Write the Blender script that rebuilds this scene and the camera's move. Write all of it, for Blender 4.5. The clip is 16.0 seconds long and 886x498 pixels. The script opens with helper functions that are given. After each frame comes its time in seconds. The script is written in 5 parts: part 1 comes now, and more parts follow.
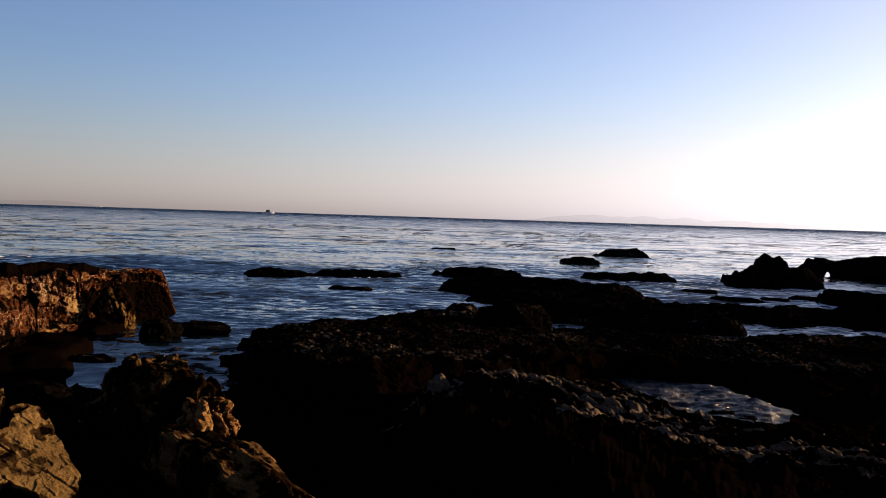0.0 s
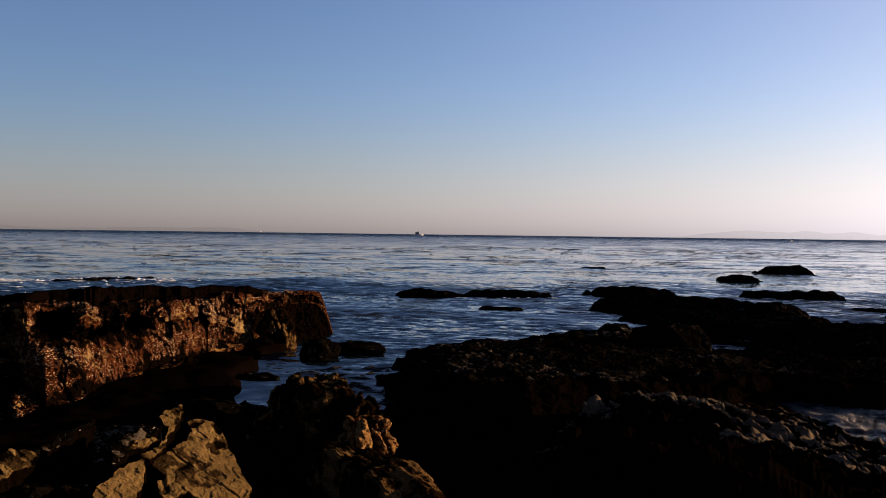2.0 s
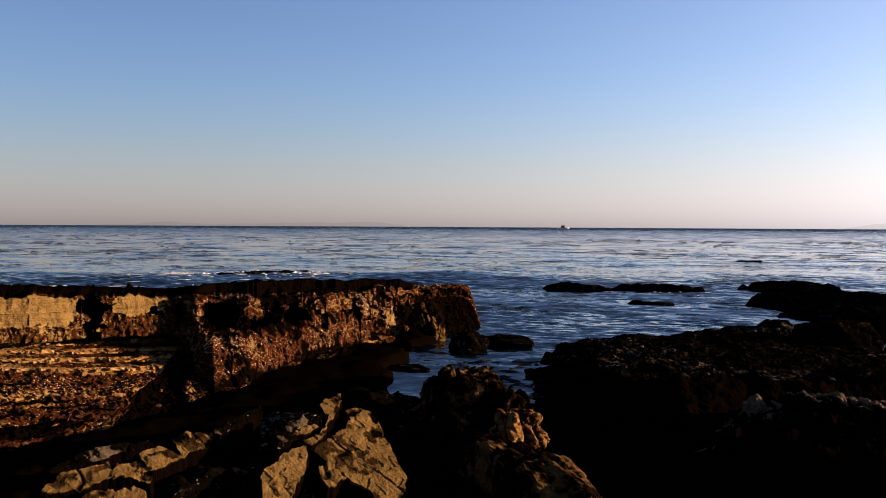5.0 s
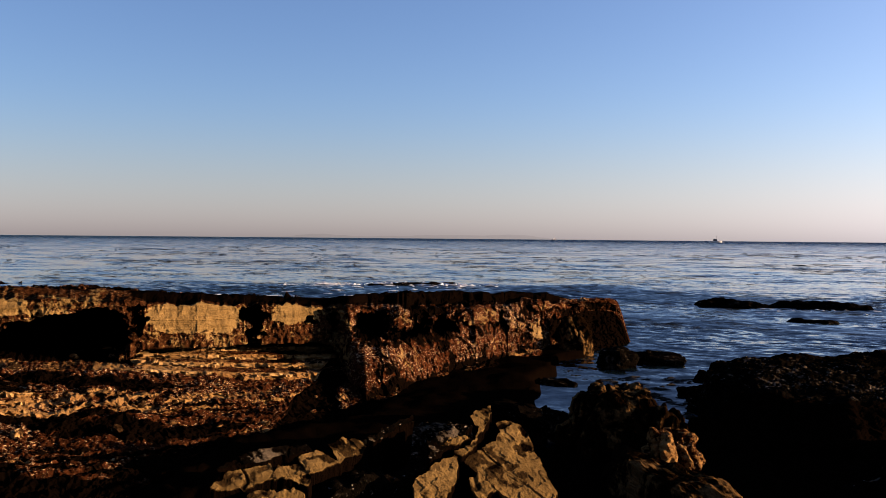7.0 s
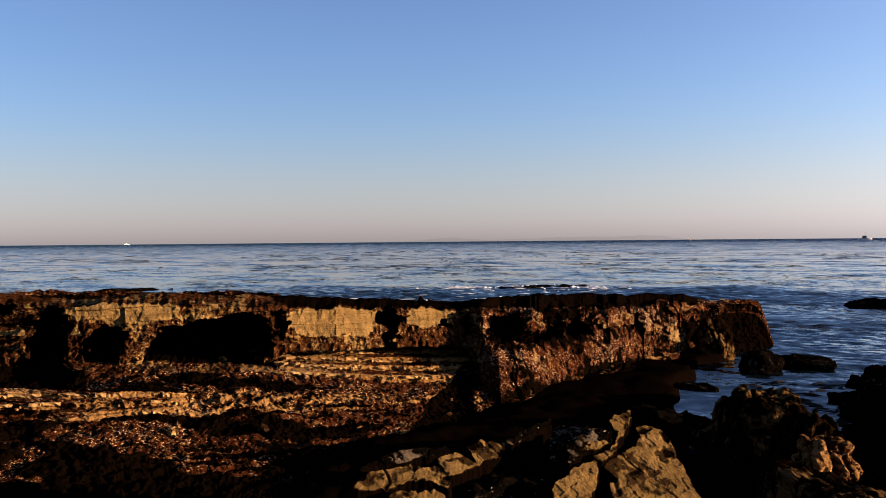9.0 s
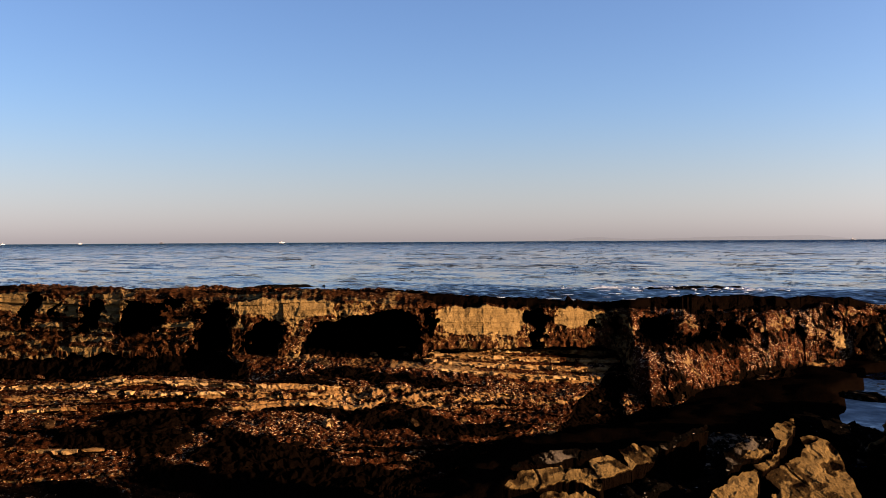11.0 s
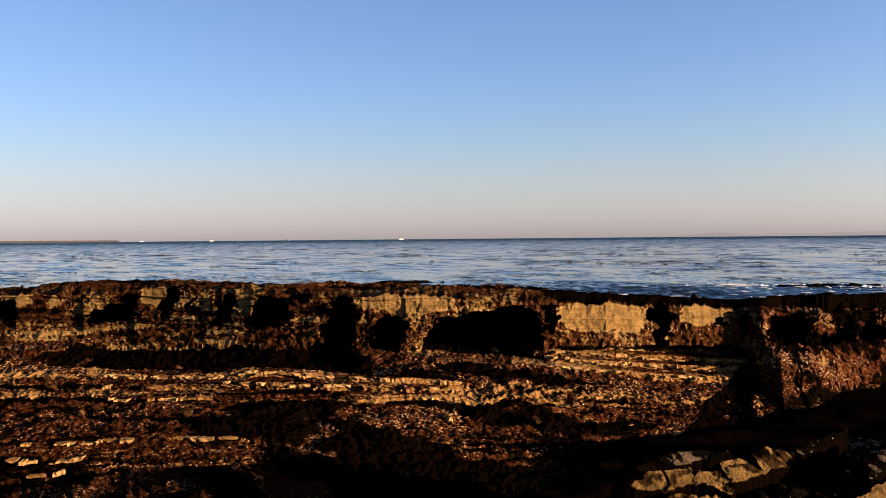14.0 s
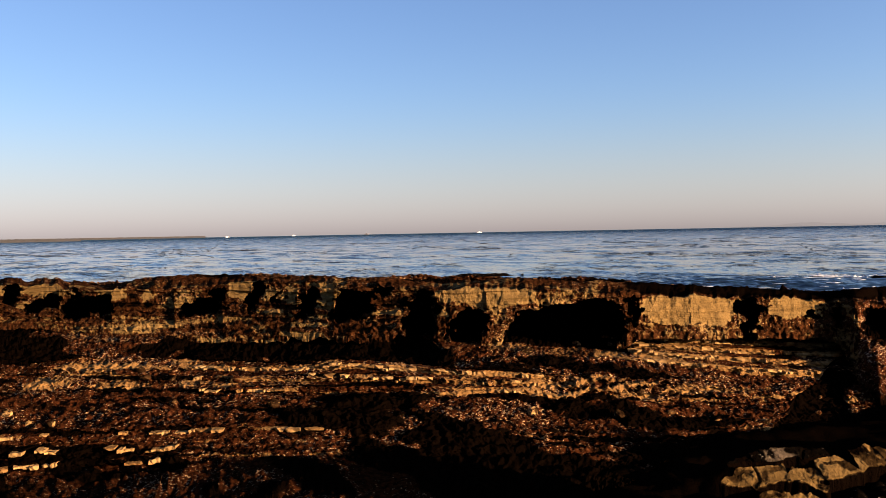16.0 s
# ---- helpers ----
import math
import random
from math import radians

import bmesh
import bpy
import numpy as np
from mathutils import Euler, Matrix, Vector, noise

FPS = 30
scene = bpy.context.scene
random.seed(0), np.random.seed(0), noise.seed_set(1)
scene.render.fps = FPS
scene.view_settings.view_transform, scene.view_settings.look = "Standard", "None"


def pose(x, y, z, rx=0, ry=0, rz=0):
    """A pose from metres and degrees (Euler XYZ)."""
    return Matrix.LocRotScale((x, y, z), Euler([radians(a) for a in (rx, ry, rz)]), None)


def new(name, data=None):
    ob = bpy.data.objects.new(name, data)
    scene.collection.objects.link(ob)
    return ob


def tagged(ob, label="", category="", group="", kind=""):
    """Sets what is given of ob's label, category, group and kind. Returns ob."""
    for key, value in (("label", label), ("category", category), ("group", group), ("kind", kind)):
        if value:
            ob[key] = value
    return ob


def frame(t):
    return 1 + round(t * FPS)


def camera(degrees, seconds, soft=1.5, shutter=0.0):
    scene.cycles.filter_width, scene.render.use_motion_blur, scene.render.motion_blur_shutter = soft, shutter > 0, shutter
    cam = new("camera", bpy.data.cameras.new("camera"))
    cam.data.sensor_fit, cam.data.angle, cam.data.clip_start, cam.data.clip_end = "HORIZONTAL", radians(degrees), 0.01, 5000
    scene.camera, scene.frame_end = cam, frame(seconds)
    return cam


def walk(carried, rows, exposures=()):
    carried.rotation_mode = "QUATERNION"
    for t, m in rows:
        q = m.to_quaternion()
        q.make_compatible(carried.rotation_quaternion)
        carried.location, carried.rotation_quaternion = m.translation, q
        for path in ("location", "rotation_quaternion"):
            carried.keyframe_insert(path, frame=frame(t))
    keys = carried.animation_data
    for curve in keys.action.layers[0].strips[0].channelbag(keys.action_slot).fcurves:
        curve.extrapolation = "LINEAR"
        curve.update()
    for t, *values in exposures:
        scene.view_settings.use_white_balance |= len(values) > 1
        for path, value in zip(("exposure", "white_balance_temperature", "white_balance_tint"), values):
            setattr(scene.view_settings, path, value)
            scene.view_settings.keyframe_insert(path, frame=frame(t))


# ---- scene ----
cam = camera(53.8, 16.0, 0.9)
EYE = 4.5       # metres from the water to the lens
REACH = 0.55    # arm's length: the lens swings round the one who turns
TURNS = [  # seconds, bearing to the left, pitch, lean to the right
    (0.0, 0.0, -2.11, -1.81), (0.5, 3.06, -1.32, -1.87), (1.0, 5.57, -1.26, -1.38), (1.5, 7.73, -1.22, -0.71),
    (2.0, 9.64, -1.0, -0.74), (2.5, 11.13, -0.79, -0.8), (3.0, 12.56, -0.98, -0.65), (3.5, 14.16, -1.42, -0.36),
    (4.0, 15.84, -1.56, -0.33), (4.2, 16.3, -1.52, -0.32), (6.3, 24.93, -1.65, -0.48), (6.5, 25.69, -1.58, -0.54),
    (7.0, 28.64, -0.73, -0.51), (7.5, 31.37, -0.95, 0.09), (8.0, 33.91, -0.94, 0.01), (8.5, 34.8, -0.64, -0.02),
    (9.0, 37.09, -0.53, 0.5), (9.5, 39.41, -0.04, 0.28), (10.0, 42.16, -0.17, 0.24), (12.3, 49.97, -0.91, 0.65),
    (12.5, 50.4, -1.03, 0.72), (13.0, 51.77, -1.36, 0.49), (13.5, 52.81, -1.04, 0.68), (14.0, 54.26, -0.71, 0.5),
    (14.5, 55.81, -0.79, 0.8), (15.0, 57.23, -0.73, 0.59), (15.5, 58.51, -0.85, 0.57), (16.0, 59.4, -1.1, 1.06),
]
walk(cam, [(t, pose(-REACH * math.sin(radians(yaw)), REACH * math.cos(radians(yaw)), EYE, 90 + pitch, lean, yaw))
           for t, yaw, pitch, lean in TURNS], [(0.0, 1.86, 6560, 29), (0.5, 1.72, 6540, 29), (1.0, 1.69, 6520, 29), (2.0, 1.68, 6460, 29), (4.0, 1.96, 6510, 29), (7.0, 2.19, 6380, 29), (10.0, 2.31, 6330, 29), (14.0, 2.42, 6460, 28), (16.0, 2.43, 6490, 28)])

# ---- sky and sun ----
SUN_BEARING, SUN_HEIGHT = 61.0, 7.5   # degrees to the right of +y, degrees up
world = bpy.data.worlds.new("sky")
scene.world = world
world.use_nodes = True
wn = world.node_tree.nodes
sky = wn.new("ShaderNodeTexSky")
sky.sky_type, sky.sun_disc = "NISHITA", False
sky.sun_elevation, sky.sun_rotation = radians(SUN_HEIGHT), radians(SUN_BEARING)
sky.altitude, sky.air_density, sky.dust_density, sky.ozone_density = 0, 1.0, 0.4, 3.0
wn["Background"].inputs["Strength"].default_value = 0.055
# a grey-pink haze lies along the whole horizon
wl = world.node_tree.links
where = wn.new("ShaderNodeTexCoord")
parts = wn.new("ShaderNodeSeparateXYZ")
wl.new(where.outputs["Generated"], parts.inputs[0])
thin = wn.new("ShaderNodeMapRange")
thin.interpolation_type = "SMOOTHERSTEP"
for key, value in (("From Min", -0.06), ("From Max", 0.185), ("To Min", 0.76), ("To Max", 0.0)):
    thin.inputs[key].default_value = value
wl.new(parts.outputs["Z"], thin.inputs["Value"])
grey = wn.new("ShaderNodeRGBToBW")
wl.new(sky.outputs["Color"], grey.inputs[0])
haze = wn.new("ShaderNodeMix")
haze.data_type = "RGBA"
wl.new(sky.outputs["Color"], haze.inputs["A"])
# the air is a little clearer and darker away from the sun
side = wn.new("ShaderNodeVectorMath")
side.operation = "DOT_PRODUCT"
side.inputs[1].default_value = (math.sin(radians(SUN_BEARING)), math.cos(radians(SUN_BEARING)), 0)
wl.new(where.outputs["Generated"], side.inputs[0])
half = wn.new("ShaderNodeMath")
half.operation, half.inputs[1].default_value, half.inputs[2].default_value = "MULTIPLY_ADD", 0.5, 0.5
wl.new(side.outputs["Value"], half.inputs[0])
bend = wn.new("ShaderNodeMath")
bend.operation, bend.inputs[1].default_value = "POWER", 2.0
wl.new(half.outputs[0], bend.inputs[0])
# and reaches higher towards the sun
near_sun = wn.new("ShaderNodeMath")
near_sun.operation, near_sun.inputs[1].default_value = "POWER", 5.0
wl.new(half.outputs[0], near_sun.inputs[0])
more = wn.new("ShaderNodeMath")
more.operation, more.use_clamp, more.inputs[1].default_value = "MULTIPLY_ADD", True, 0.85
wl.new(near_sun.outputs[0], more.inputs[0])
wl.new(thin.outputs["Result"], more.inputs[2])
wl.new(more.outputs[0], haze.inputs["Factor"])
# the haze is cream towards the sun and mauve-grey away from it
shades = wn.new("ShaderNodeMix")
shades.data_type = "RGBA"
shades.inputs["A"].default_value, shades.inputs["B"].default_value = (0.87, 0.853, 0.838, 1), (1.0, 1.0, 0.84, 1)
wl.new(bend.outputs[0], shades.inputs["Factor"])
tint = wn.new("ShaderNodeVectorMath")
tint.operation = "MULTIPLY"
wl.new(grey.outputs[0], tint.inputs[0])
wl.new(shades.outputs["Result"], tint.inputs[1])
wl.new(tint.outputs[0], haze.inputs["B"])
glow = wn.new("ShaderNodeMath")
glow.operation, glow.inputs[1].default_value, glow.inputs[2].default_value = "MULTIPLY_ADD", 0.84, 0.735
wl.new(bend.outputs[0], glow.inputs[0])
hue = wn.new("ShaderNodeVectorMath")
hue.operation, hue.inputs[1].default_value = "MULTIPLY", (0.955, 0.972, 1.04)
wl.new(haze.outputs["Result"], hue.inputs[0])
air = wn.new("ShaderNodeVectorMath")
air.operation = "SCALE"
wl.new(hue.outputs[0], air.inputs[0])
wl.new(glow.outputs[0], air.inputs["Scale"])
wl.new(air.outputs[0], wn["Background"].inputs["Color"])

sun = new("sun", bpy.data.lights.new("sun", "SUN"))
sun.data.energy, sun.data.angle, sun.data.color = 5.0, radians(0.6), (1.0, 0.69, 0.345)
sun_way = Vector((math.sin(radians(SUN_BEARING)) * math.cos(radians(SUN_HEIGHT)),
                  math.cos(radians(SUN_BEARING)) * math.cos(radians(SUN_HEIGHT)), math.sin(radians(SUN_HEIGHT))))
sun.matrix_world = Matrix.Translation(sun_way * 60) @ sun_way.to_track_quat("Z", "Y").to_matrix().to_4x4()


# ---- noise, meshes ----
def hash01(i, j=0, k=0, seed=0):
    """A number from 0 to 1 for each whole-number cell."""
    h = (np.atleast_1d(np.asarray(i, np.int64)) * 73856093) ^ (np.asarray(j, np.int64) * 19349663) ^ (np.asarray(k, np.int64) * 83492791) ^ (seed * 2654435761)
    h = h & 0xFFFFFFFF
    h = ((h ^ (h >> 15)) * 2246822519) & 0xFFFFFFFF
    h = ((h ^ (h >> 13)) * 3266489917) & 0xFFFFFFFF
    h = h ^ (h >> 16)
    return (h & 0xFFFFFF) / float(0xFFFFFF)


def vnoise(x, y, z, size, seed=0):
    """Smooth noise from -1 to 1 with lumps of that size."""
    x, y, z = (np.asarray(a, float) / size for a in (x, y, z))
    i, j, k = np.floor(x), np.floor(y), np.floor(z)
    fx, fy, fz = x - i, y - j, z - k
    fx, fy, fz = (f * f * (3 - 2 * f) for f in (fx, fy, fz))
    total = 0
    for a in (0, 1):
        for b in (0, 1):
            for c in (0, 1):
                w = (fx if a else 1 - fx) * (fy if b else 1 - fy) * (fz if c else 1 - fz)
                total = total + w * hash01(i + a, j + b, k + c, seed)
    return total * 2 - 1


def fbm(x, y, z, size, seed=0, octaves=3, gain=0.5):
    total, amp = 0, 1.0
    for o in range(octaves):
        total = total + amp * vnoise(x, y, z, size / 2 ** o, seed + 17 * o)
        amp *= gain
    return total


def mesh_from(name, verts, faces, mats, smooth=False, tan=None):
    me = bpy.data.meshes.new(name)
    verts, faces = np.asarray(verts, np.float32), np.asarray(faces, np.int32)
    n = faces.shape[1]
    me.vertices.add(len(verts))
    me.vertices.foreach_set("co", verts.ravel())
    me.loops.add(faces.size)
    me.loops.foreach_set("vertex_index", faces.ravel())
    me.polygons.add(len(faces))
    me.polygons.foreach_set("loop_start", np.arange(0, faces.size, n, dtype=np.int32))
    me.polygons.foreach_set("use_smooth", np.full(len(faces), smooth))
    if tan is not None:
        me.attributes.new("tan", "FLOAT", "POINT").data.foreach_set("value", np.asarray(tan, np.float32).ravel())
    for m in mats:
        me.materials.append(m)
    me.update(calc_edges=True)
    me.validate()
    return me


def grid_faces(rows, cols):
    a = (np.arange(rows - 1)[:, None] * cols + np.arange(cols - 1)[None, :]).ravel()
    return np.stack([a, a + 1, a + cols + 1, a + cols], 1)


def thing(name, label, category, group="", kind="", at=(0, 0, 0)):
    ob = new(name)
    ob.location = at
    ob.empty_display_size = 0.2
    return tagged(ob, label, category, group, kind)


def part(name, data, material, parent, label=""):
    """Links a bmesh or a mesh as one object under its thing, both in world places."""
    if isinstance(data, bmesh.types.BMesh):
        me = bpy.data.meshes.new(name)
        data.to_mesh(me)
        data.free()
        me.materials.append(material)
    else:
        me = data
    ob = new(name, me)
    ob.parent = parent
    ob.matrix_parent_inverse = parent_world(parent).inverted()
    return tagged(ob, label)


def parent_world(ob):
    m = ob.matrix_basis.copy()
    while ob.parent:
        m = ob.parent.matrix_basis @ ob.matrix_parent_inverse @ m
        ob = ob.parent
    return m


def polar(bearing, d):
    """Plan place at a bearing (degrees to the left of +y) and a distance."""
    a = np.radians(bearing)
    return -np.sin(a) * d, np.cos(a) * d


_balls = {}


def ball(level):
    if level not in _balls:
        bm = bmesh.new()
        bmesh.ops.create_icosphere(bm, subdivisions=level, radius=1)
        _balls[level] = (np.array([v.co[:] for v in bm.verts]), np.array([[v.index for v in f.verts] for f in bm.faces]))
        bm.free()
    return _balls[level]


def rock_mesh(name, at, size, heading=0, tilt=(0, 0), seed=0, level=4, facets=14, sharp=26.0, rough=0.06, lump=0.25,
              mats=(), tan=0.5, boxy=0.5, worn_or_lit=0.12, upright=0.8, cracks=3, crack=0.07, beds=0.0):
    """A stone: a body cut by planes, worn, cracked and roughened. size: length, width, height; at: middle of its base."""
    dirs, faces = ball(level)
    rng = np.random.RandomState(seed + 5)
    nrm = rng.normal(size=(facets, 3))
    nrm[:, 2] *= upright
    nrm /= np.linalg.norm(nrm, axis=1)[:, None]
    off = rng.uniform(0.74, 1.0, facets)
    box = np.array([[1, 0, 0], [-1, 0, 0], [0, 1, 0], [0, -1, 0], [0, 0, 1], [0, 0, -1]], float)
    box += rng.normal(size=box.shape) * 0.10
    box /= np.linalg.norm(box, axis=1)[:, None]
    nrm, off = np.vstack([nrm, box]), np.append(off, np.full(6, 1 - 0.25 * boxy))
    inv = np.clip(dirs @ nrm.T, 0, None) / off
    r = 1 / (inv ** sharp).sum(1) ** (1 / sharp)
    p = dirs * r[:, None] / (1 - 0.25 * boxy)
    half = np.array(size) / 2.0
    p = p * half
    cut = 0
    for c in range(cracks):
        n = rng.normal(size=3) * (1, 1, 0.35)
        n /= np.linalg.norm(n)
        q = p @ n - rng.uniform(-0.5, 0.5) * half[0] * abs(n[0]) + 0.08 * vnoise(*p.T, 0.5, seed + c)
        cut = cut + np.exp(-(q / 0.035) ** 2)
    m = (pose(0, 0, 0, tilt[0], tilt[1], heading)).to_3x3()
    out = p / (np.linalg.norm(p, axis=1)[:, None] + 1e-6)
    lx, ly, lz = p.T + seed * 3.7
    ridged = 1 - 2 * np.abs(vnoise(lx, ly, lz, lump * 1.6, seed + 6))
    push = worn_or_lit * half.min() * fbm(lx, ly, lz, lump * 4, seed, 2) + rough * (0.8 * fbm(lx, ly, lz, lump, seed + 3, 4, 0.62) + 0.6 * ridged) - crack * np.clip(cut, 0, 1)
    if beds:
        k = np.floor((lz + 0.3 * beds * vnoise(lx, ly, lz, 0.8, seed)) / beds)
        push += 0.10 * (hash01(k, 0, 0, seed + 9) - 0.5)
    p = (p + out * push[:, None]) @ np.array(m).T
    p += np.array([at[0], at[1], at[2] + half[2]])
    x, y, z = p.T
    return mesh_from(name, p, faces, mats, False, np.full(len(p), tan) + 0.3 * vnoise(x, y, z, 0.7, seed + 4) - 0.3 * np.clip(cut, 0, 1))


def mound_mesh(name, size, heading=0, seed=0, cells=70, mats=(), tan=0.2, rough=0.10, step=0.22, edge=0.22):
    """A low reef: ragged outline, stepped flat top, broken edges."""
    n, w = cells, max(24, int(cells * size[1] / size[0]))
    U, V = np.meshgrid(np.linspace(-1.15, 1.15, n), np.linspace(-1.15, 1.15, w), indexing="ij")
    X, Y = U * size[0] / 2, V * size[1] / 2
    sx, sy = X + seed * 13.1, Y + seed * 7.7
    big = max(size[0], size[1]) * 0.22
    reach = (np.abs(U) ** 2.6 + np.abs(V) ** 2.6) ** (1 / 2.6) + 0.28 * fbm(sx, sy, 0, big, seed, 3)
    rise = np.clip((1.0 - reach) / edge, -0.6, 1)
    rise = np.where(rise > 0, np.abs(rise) ** 0.6, rise)
    h = size[2] * rise * (0.86 + 0.18 * vnoise(sx, sy, 0, big * 1.6, seed + 1))
    t = h / step
    k = np.floor(t)
    h = step * (k + np.clip((t - k - 0.35) / 0.3, 0, 1)) * 0.6 + h * 0.4
    h = h + rough * fbm(sx, sy, 0, 0.7, seed + 2, 4, 0.62)
    c, q = math.cos(radians(heading)), math.sin(radians(heading))
    verts = np.stack([X * c - Y * q, X * q + Y * c, h], -1).reshape(-1, 3)
    return mesh_from(name, verts, grid_faces(n, w)[:, ::-1], mats, False, tan + 0.2 * vnoise(sx, sy, 0, 1.2, seed + 3))


# ---- materials ----
def material(name):
    m = bpy.data.materials.new(name)
    m.use_nodes = True
    nt = m.node_tree
    return m, nt, nt.nodes["Principled BSDF"]


def add(nt, kind, **values):
    n = nt.nodes.new(kind)
    for key, value in values.items():
        n.inputs[key].default_value = value
    return n


def place(nt, scale=(1, 1, 1)):
    g = nt.nodes.new("ShaderNodeNewGeometry")
    mp = nt.nodes.new("ShaderNodeMapping")
    mp.inputs["Scale"].default_value = scale
    nt.links.new(g.outputs["Position"], mp.inputs["Vector"])
    return mp.outputs["Vector"]


def noise_tex(nt, vec, scale, detail=4.0, rough=0.55):
    n = add(nt, "ShaderNodeTexNoise", Scale=scale, Detail=detail, Roughness=rough)
    nt.links.new(vec, n.inputs["Vector"])
    return n.outputs["Fac"]


def ramp(nt, fac, stops):
    r = nt.nodes.new("ShaderNodeValToRGB")
    e = r.color_ramp.elements
    while len(e) < len(stops):
        e.new(0.5)
    for el, (pos, col) in zip(e, stops):
        el.position, el.color = pos, (*col, 1)
    nt.links.new(fac, r.inputs["Fac"])
    return r.outputs["Color"]


def calc(nt, op, a, b, clamp=False):
    n = nt.nodes.new("ShaderNodeMath")
    n.operation, n.use_clamp = op, clamp
    for s, v in zip(n.inputs, (a, b)):
        if isinstance(v, (int, float)):
            s.default_value = v
        else:
            nt.links.new(v, s)
    return n.outputs[0]


def mix(nt, fac, a, b):
    n = nt.nodes.new("ShaderNodeMix")
    n.data_type = "RGBA"
    for s, v in ((n.inputs["Factor"], fac), (n.inputs["A"], a), (n.inputs["B"], b)):
        if isinstance(v, (int, float)):
            s.default_value = v
        elif isinstance(v, tuple):
            s.default_value = (*v, 1)
        else:
            nt.links.new(v, s)
    return n.outputs["Result"]


def rock_material(name, tan_lo, tan_hi, dark_lo, dark_hi, speck, speck_cut=0.64, gloss=0.25, bump=0.5, grain=5.0, vary=0.0):
    """Bare stone where the tan mask is high, mussels and seaweed where it is low, near black below that, also for
    painted shade, pale barnacles and chips over both.
    """
    m, nt, b = material(name)
    tan_lo, tan_hi, dark_lo, dark_hi, speck = (tuple(v * k for v, k in zip(c, (0.515, 0.515, 0.50))) for c in (tan_lo, tan_hi, dark_lo, dark_hi, speck))
    vec = place(nt)
    at = nt.nodes.new("ShaderNodeAttribute")
    at.attribute_name = "tan"
    big = noise_tex(nt, vec, 0.55, 3)
    mid = noise_tex(nt, vec, grain, 5, 0.65)
    fine = noise_tex(nt, vec, 26.0, 3, 0.6)
    layered = noise_tex(nt, place(nt, (0.35, 0.35, 7.0)), 1.3, 4, 0.6)
    tan = ramp(nt, calc(nt, "ADD", calc(nt, "MULTIPLY", fine, 0.4), calc(nt, "MULTIPLY", layered, 0.6)), ((0.32, tan_lo), (0.66, tan_hi)))
    dark = ramp(nt, mid, ((0.35, dark_lo), (0.7, dark_hi)))
    chips = ramp(nt, calc(nt, 'ADD', noise_tex(nt, place(nt, (0.55, 0.55, 1.3)), 27.0, 4, 0.65), calc(nt, 'ADD', calc(nt, 'MULTIPLY', calc(nt, 'SUBTRACT', big, 0.5), 0.28), calc(nt, 'MULTIPLY', calc(nt, 'SUBTRACT', layered, 0.5), 0.22))), ((speck_cut, (0, 0, 0)), (speck_cut + 0.05, (1, 1, 1))))
    where = calc(nt, "ADD", at.outputs["Fac"], calc(nt, "MULTIPLY", calc(nt, "SUBTRACT", mid, 0.5), 1.7))
    where = calc(nt, "ADD", where, calc(nt, "MULTIPLY", calc(nt, "SUBTRACT", big, 0.5), 0.9))
    where = calc(nt, "MULTIPLY", calc(nt, "SUBTRACT", where, 0.42), 5.0, True)
    # mask values under -0.25 turn near black, which also paints shade
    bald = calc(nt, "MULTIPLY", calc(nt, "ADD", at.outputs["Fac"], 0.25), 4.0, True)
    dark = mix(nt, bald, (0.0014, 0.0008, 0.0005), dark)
    chipped = mix(nt, calc(nt, "MULTIPLY", chips, calc(nt, "MULTIPLY", bald, 0.9)), dark, speck)
    if vary:
        info = nt.nodes.new("ShaderNodeObjectInfo")
        where = calc(nt, "SUBTRACT", where, calc(nt, "MULTIPLY", info.outputs["Random"], vary), True)
    nt.links.new(mix(nt, where, chipped, tan), b.inputs["Base Color"])
    b.inputs["Roughness"].default_value = 0.8
    b.inputs["Specular IOR Level"].default_value = gloss
    bp = add(nt, "ShaderNodeBump", Strength=bump, Distance=0.05)
    nt.links.new(calc(nt, "ADD", mid, calc(nt, "MULTIPLY", fine, 0.4)), bp.inputs["Height"])
    nt.links.new(bp.outputs["Normal"], b.inputs["Normal"])
    return m


ledge_rock = rock_material("ledge_rock", (0.10, 0.045, 0.015), (0.36, 0.21, 0.08), (0.004, 0.0016, 0.0008), (0.075, 0.024, 0.009), (0.52, 0.355, 0.21), 0.595, 0.0, 1.0, 10.0)
pale_bed = rock_material("pale_bed", (0.26, 0.15, 0.055), (0.62, 0.40, 0.18), (0.008, 0.004, 0.002), (0.05, 0.027, 0.012), (0.26, 0.18, 0.095), 0.62, 0.0, 0.9, 5.0, 0.4)
cap_rock = rock_material("cap_rock", (0.11, 0.068, 0.023), (0.29, 0.190, 0.076), (0.004, 0.0016, 0.0008), (0.085, 0.032, 0.012), (0.50, 0.34, 0.19), 0.63, 0.0, 0.9, 9.0)
mussel_rock = rock_material("mussel_rock", (0.10, 0.06, 0.022), (0.30, 0.195, 0.085), (0.006, 0.002, 0.001), (0.085, 0.027, 0.010), (0.56, 0.40, 0.27), 0.588, 0.0, 1.0, 10.0)
dark_stone = rock_material("dark_stone", (0.06, 0.034, 0.012), (0.17, 0.10, 0.04), (0.002, 0.0012, 0.0008), (0.014, 0.007, 0.003), (0.16, 0.11, 0.06), 0.66, 0.0, 1.0, 4.0)
# its pale specks double as painted glints on the reef top
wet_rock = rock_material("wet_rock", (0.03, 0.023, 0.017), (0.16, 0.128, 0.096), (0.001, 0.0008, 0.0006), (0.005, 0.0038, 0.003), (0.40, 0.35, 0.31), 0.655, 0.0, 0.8)
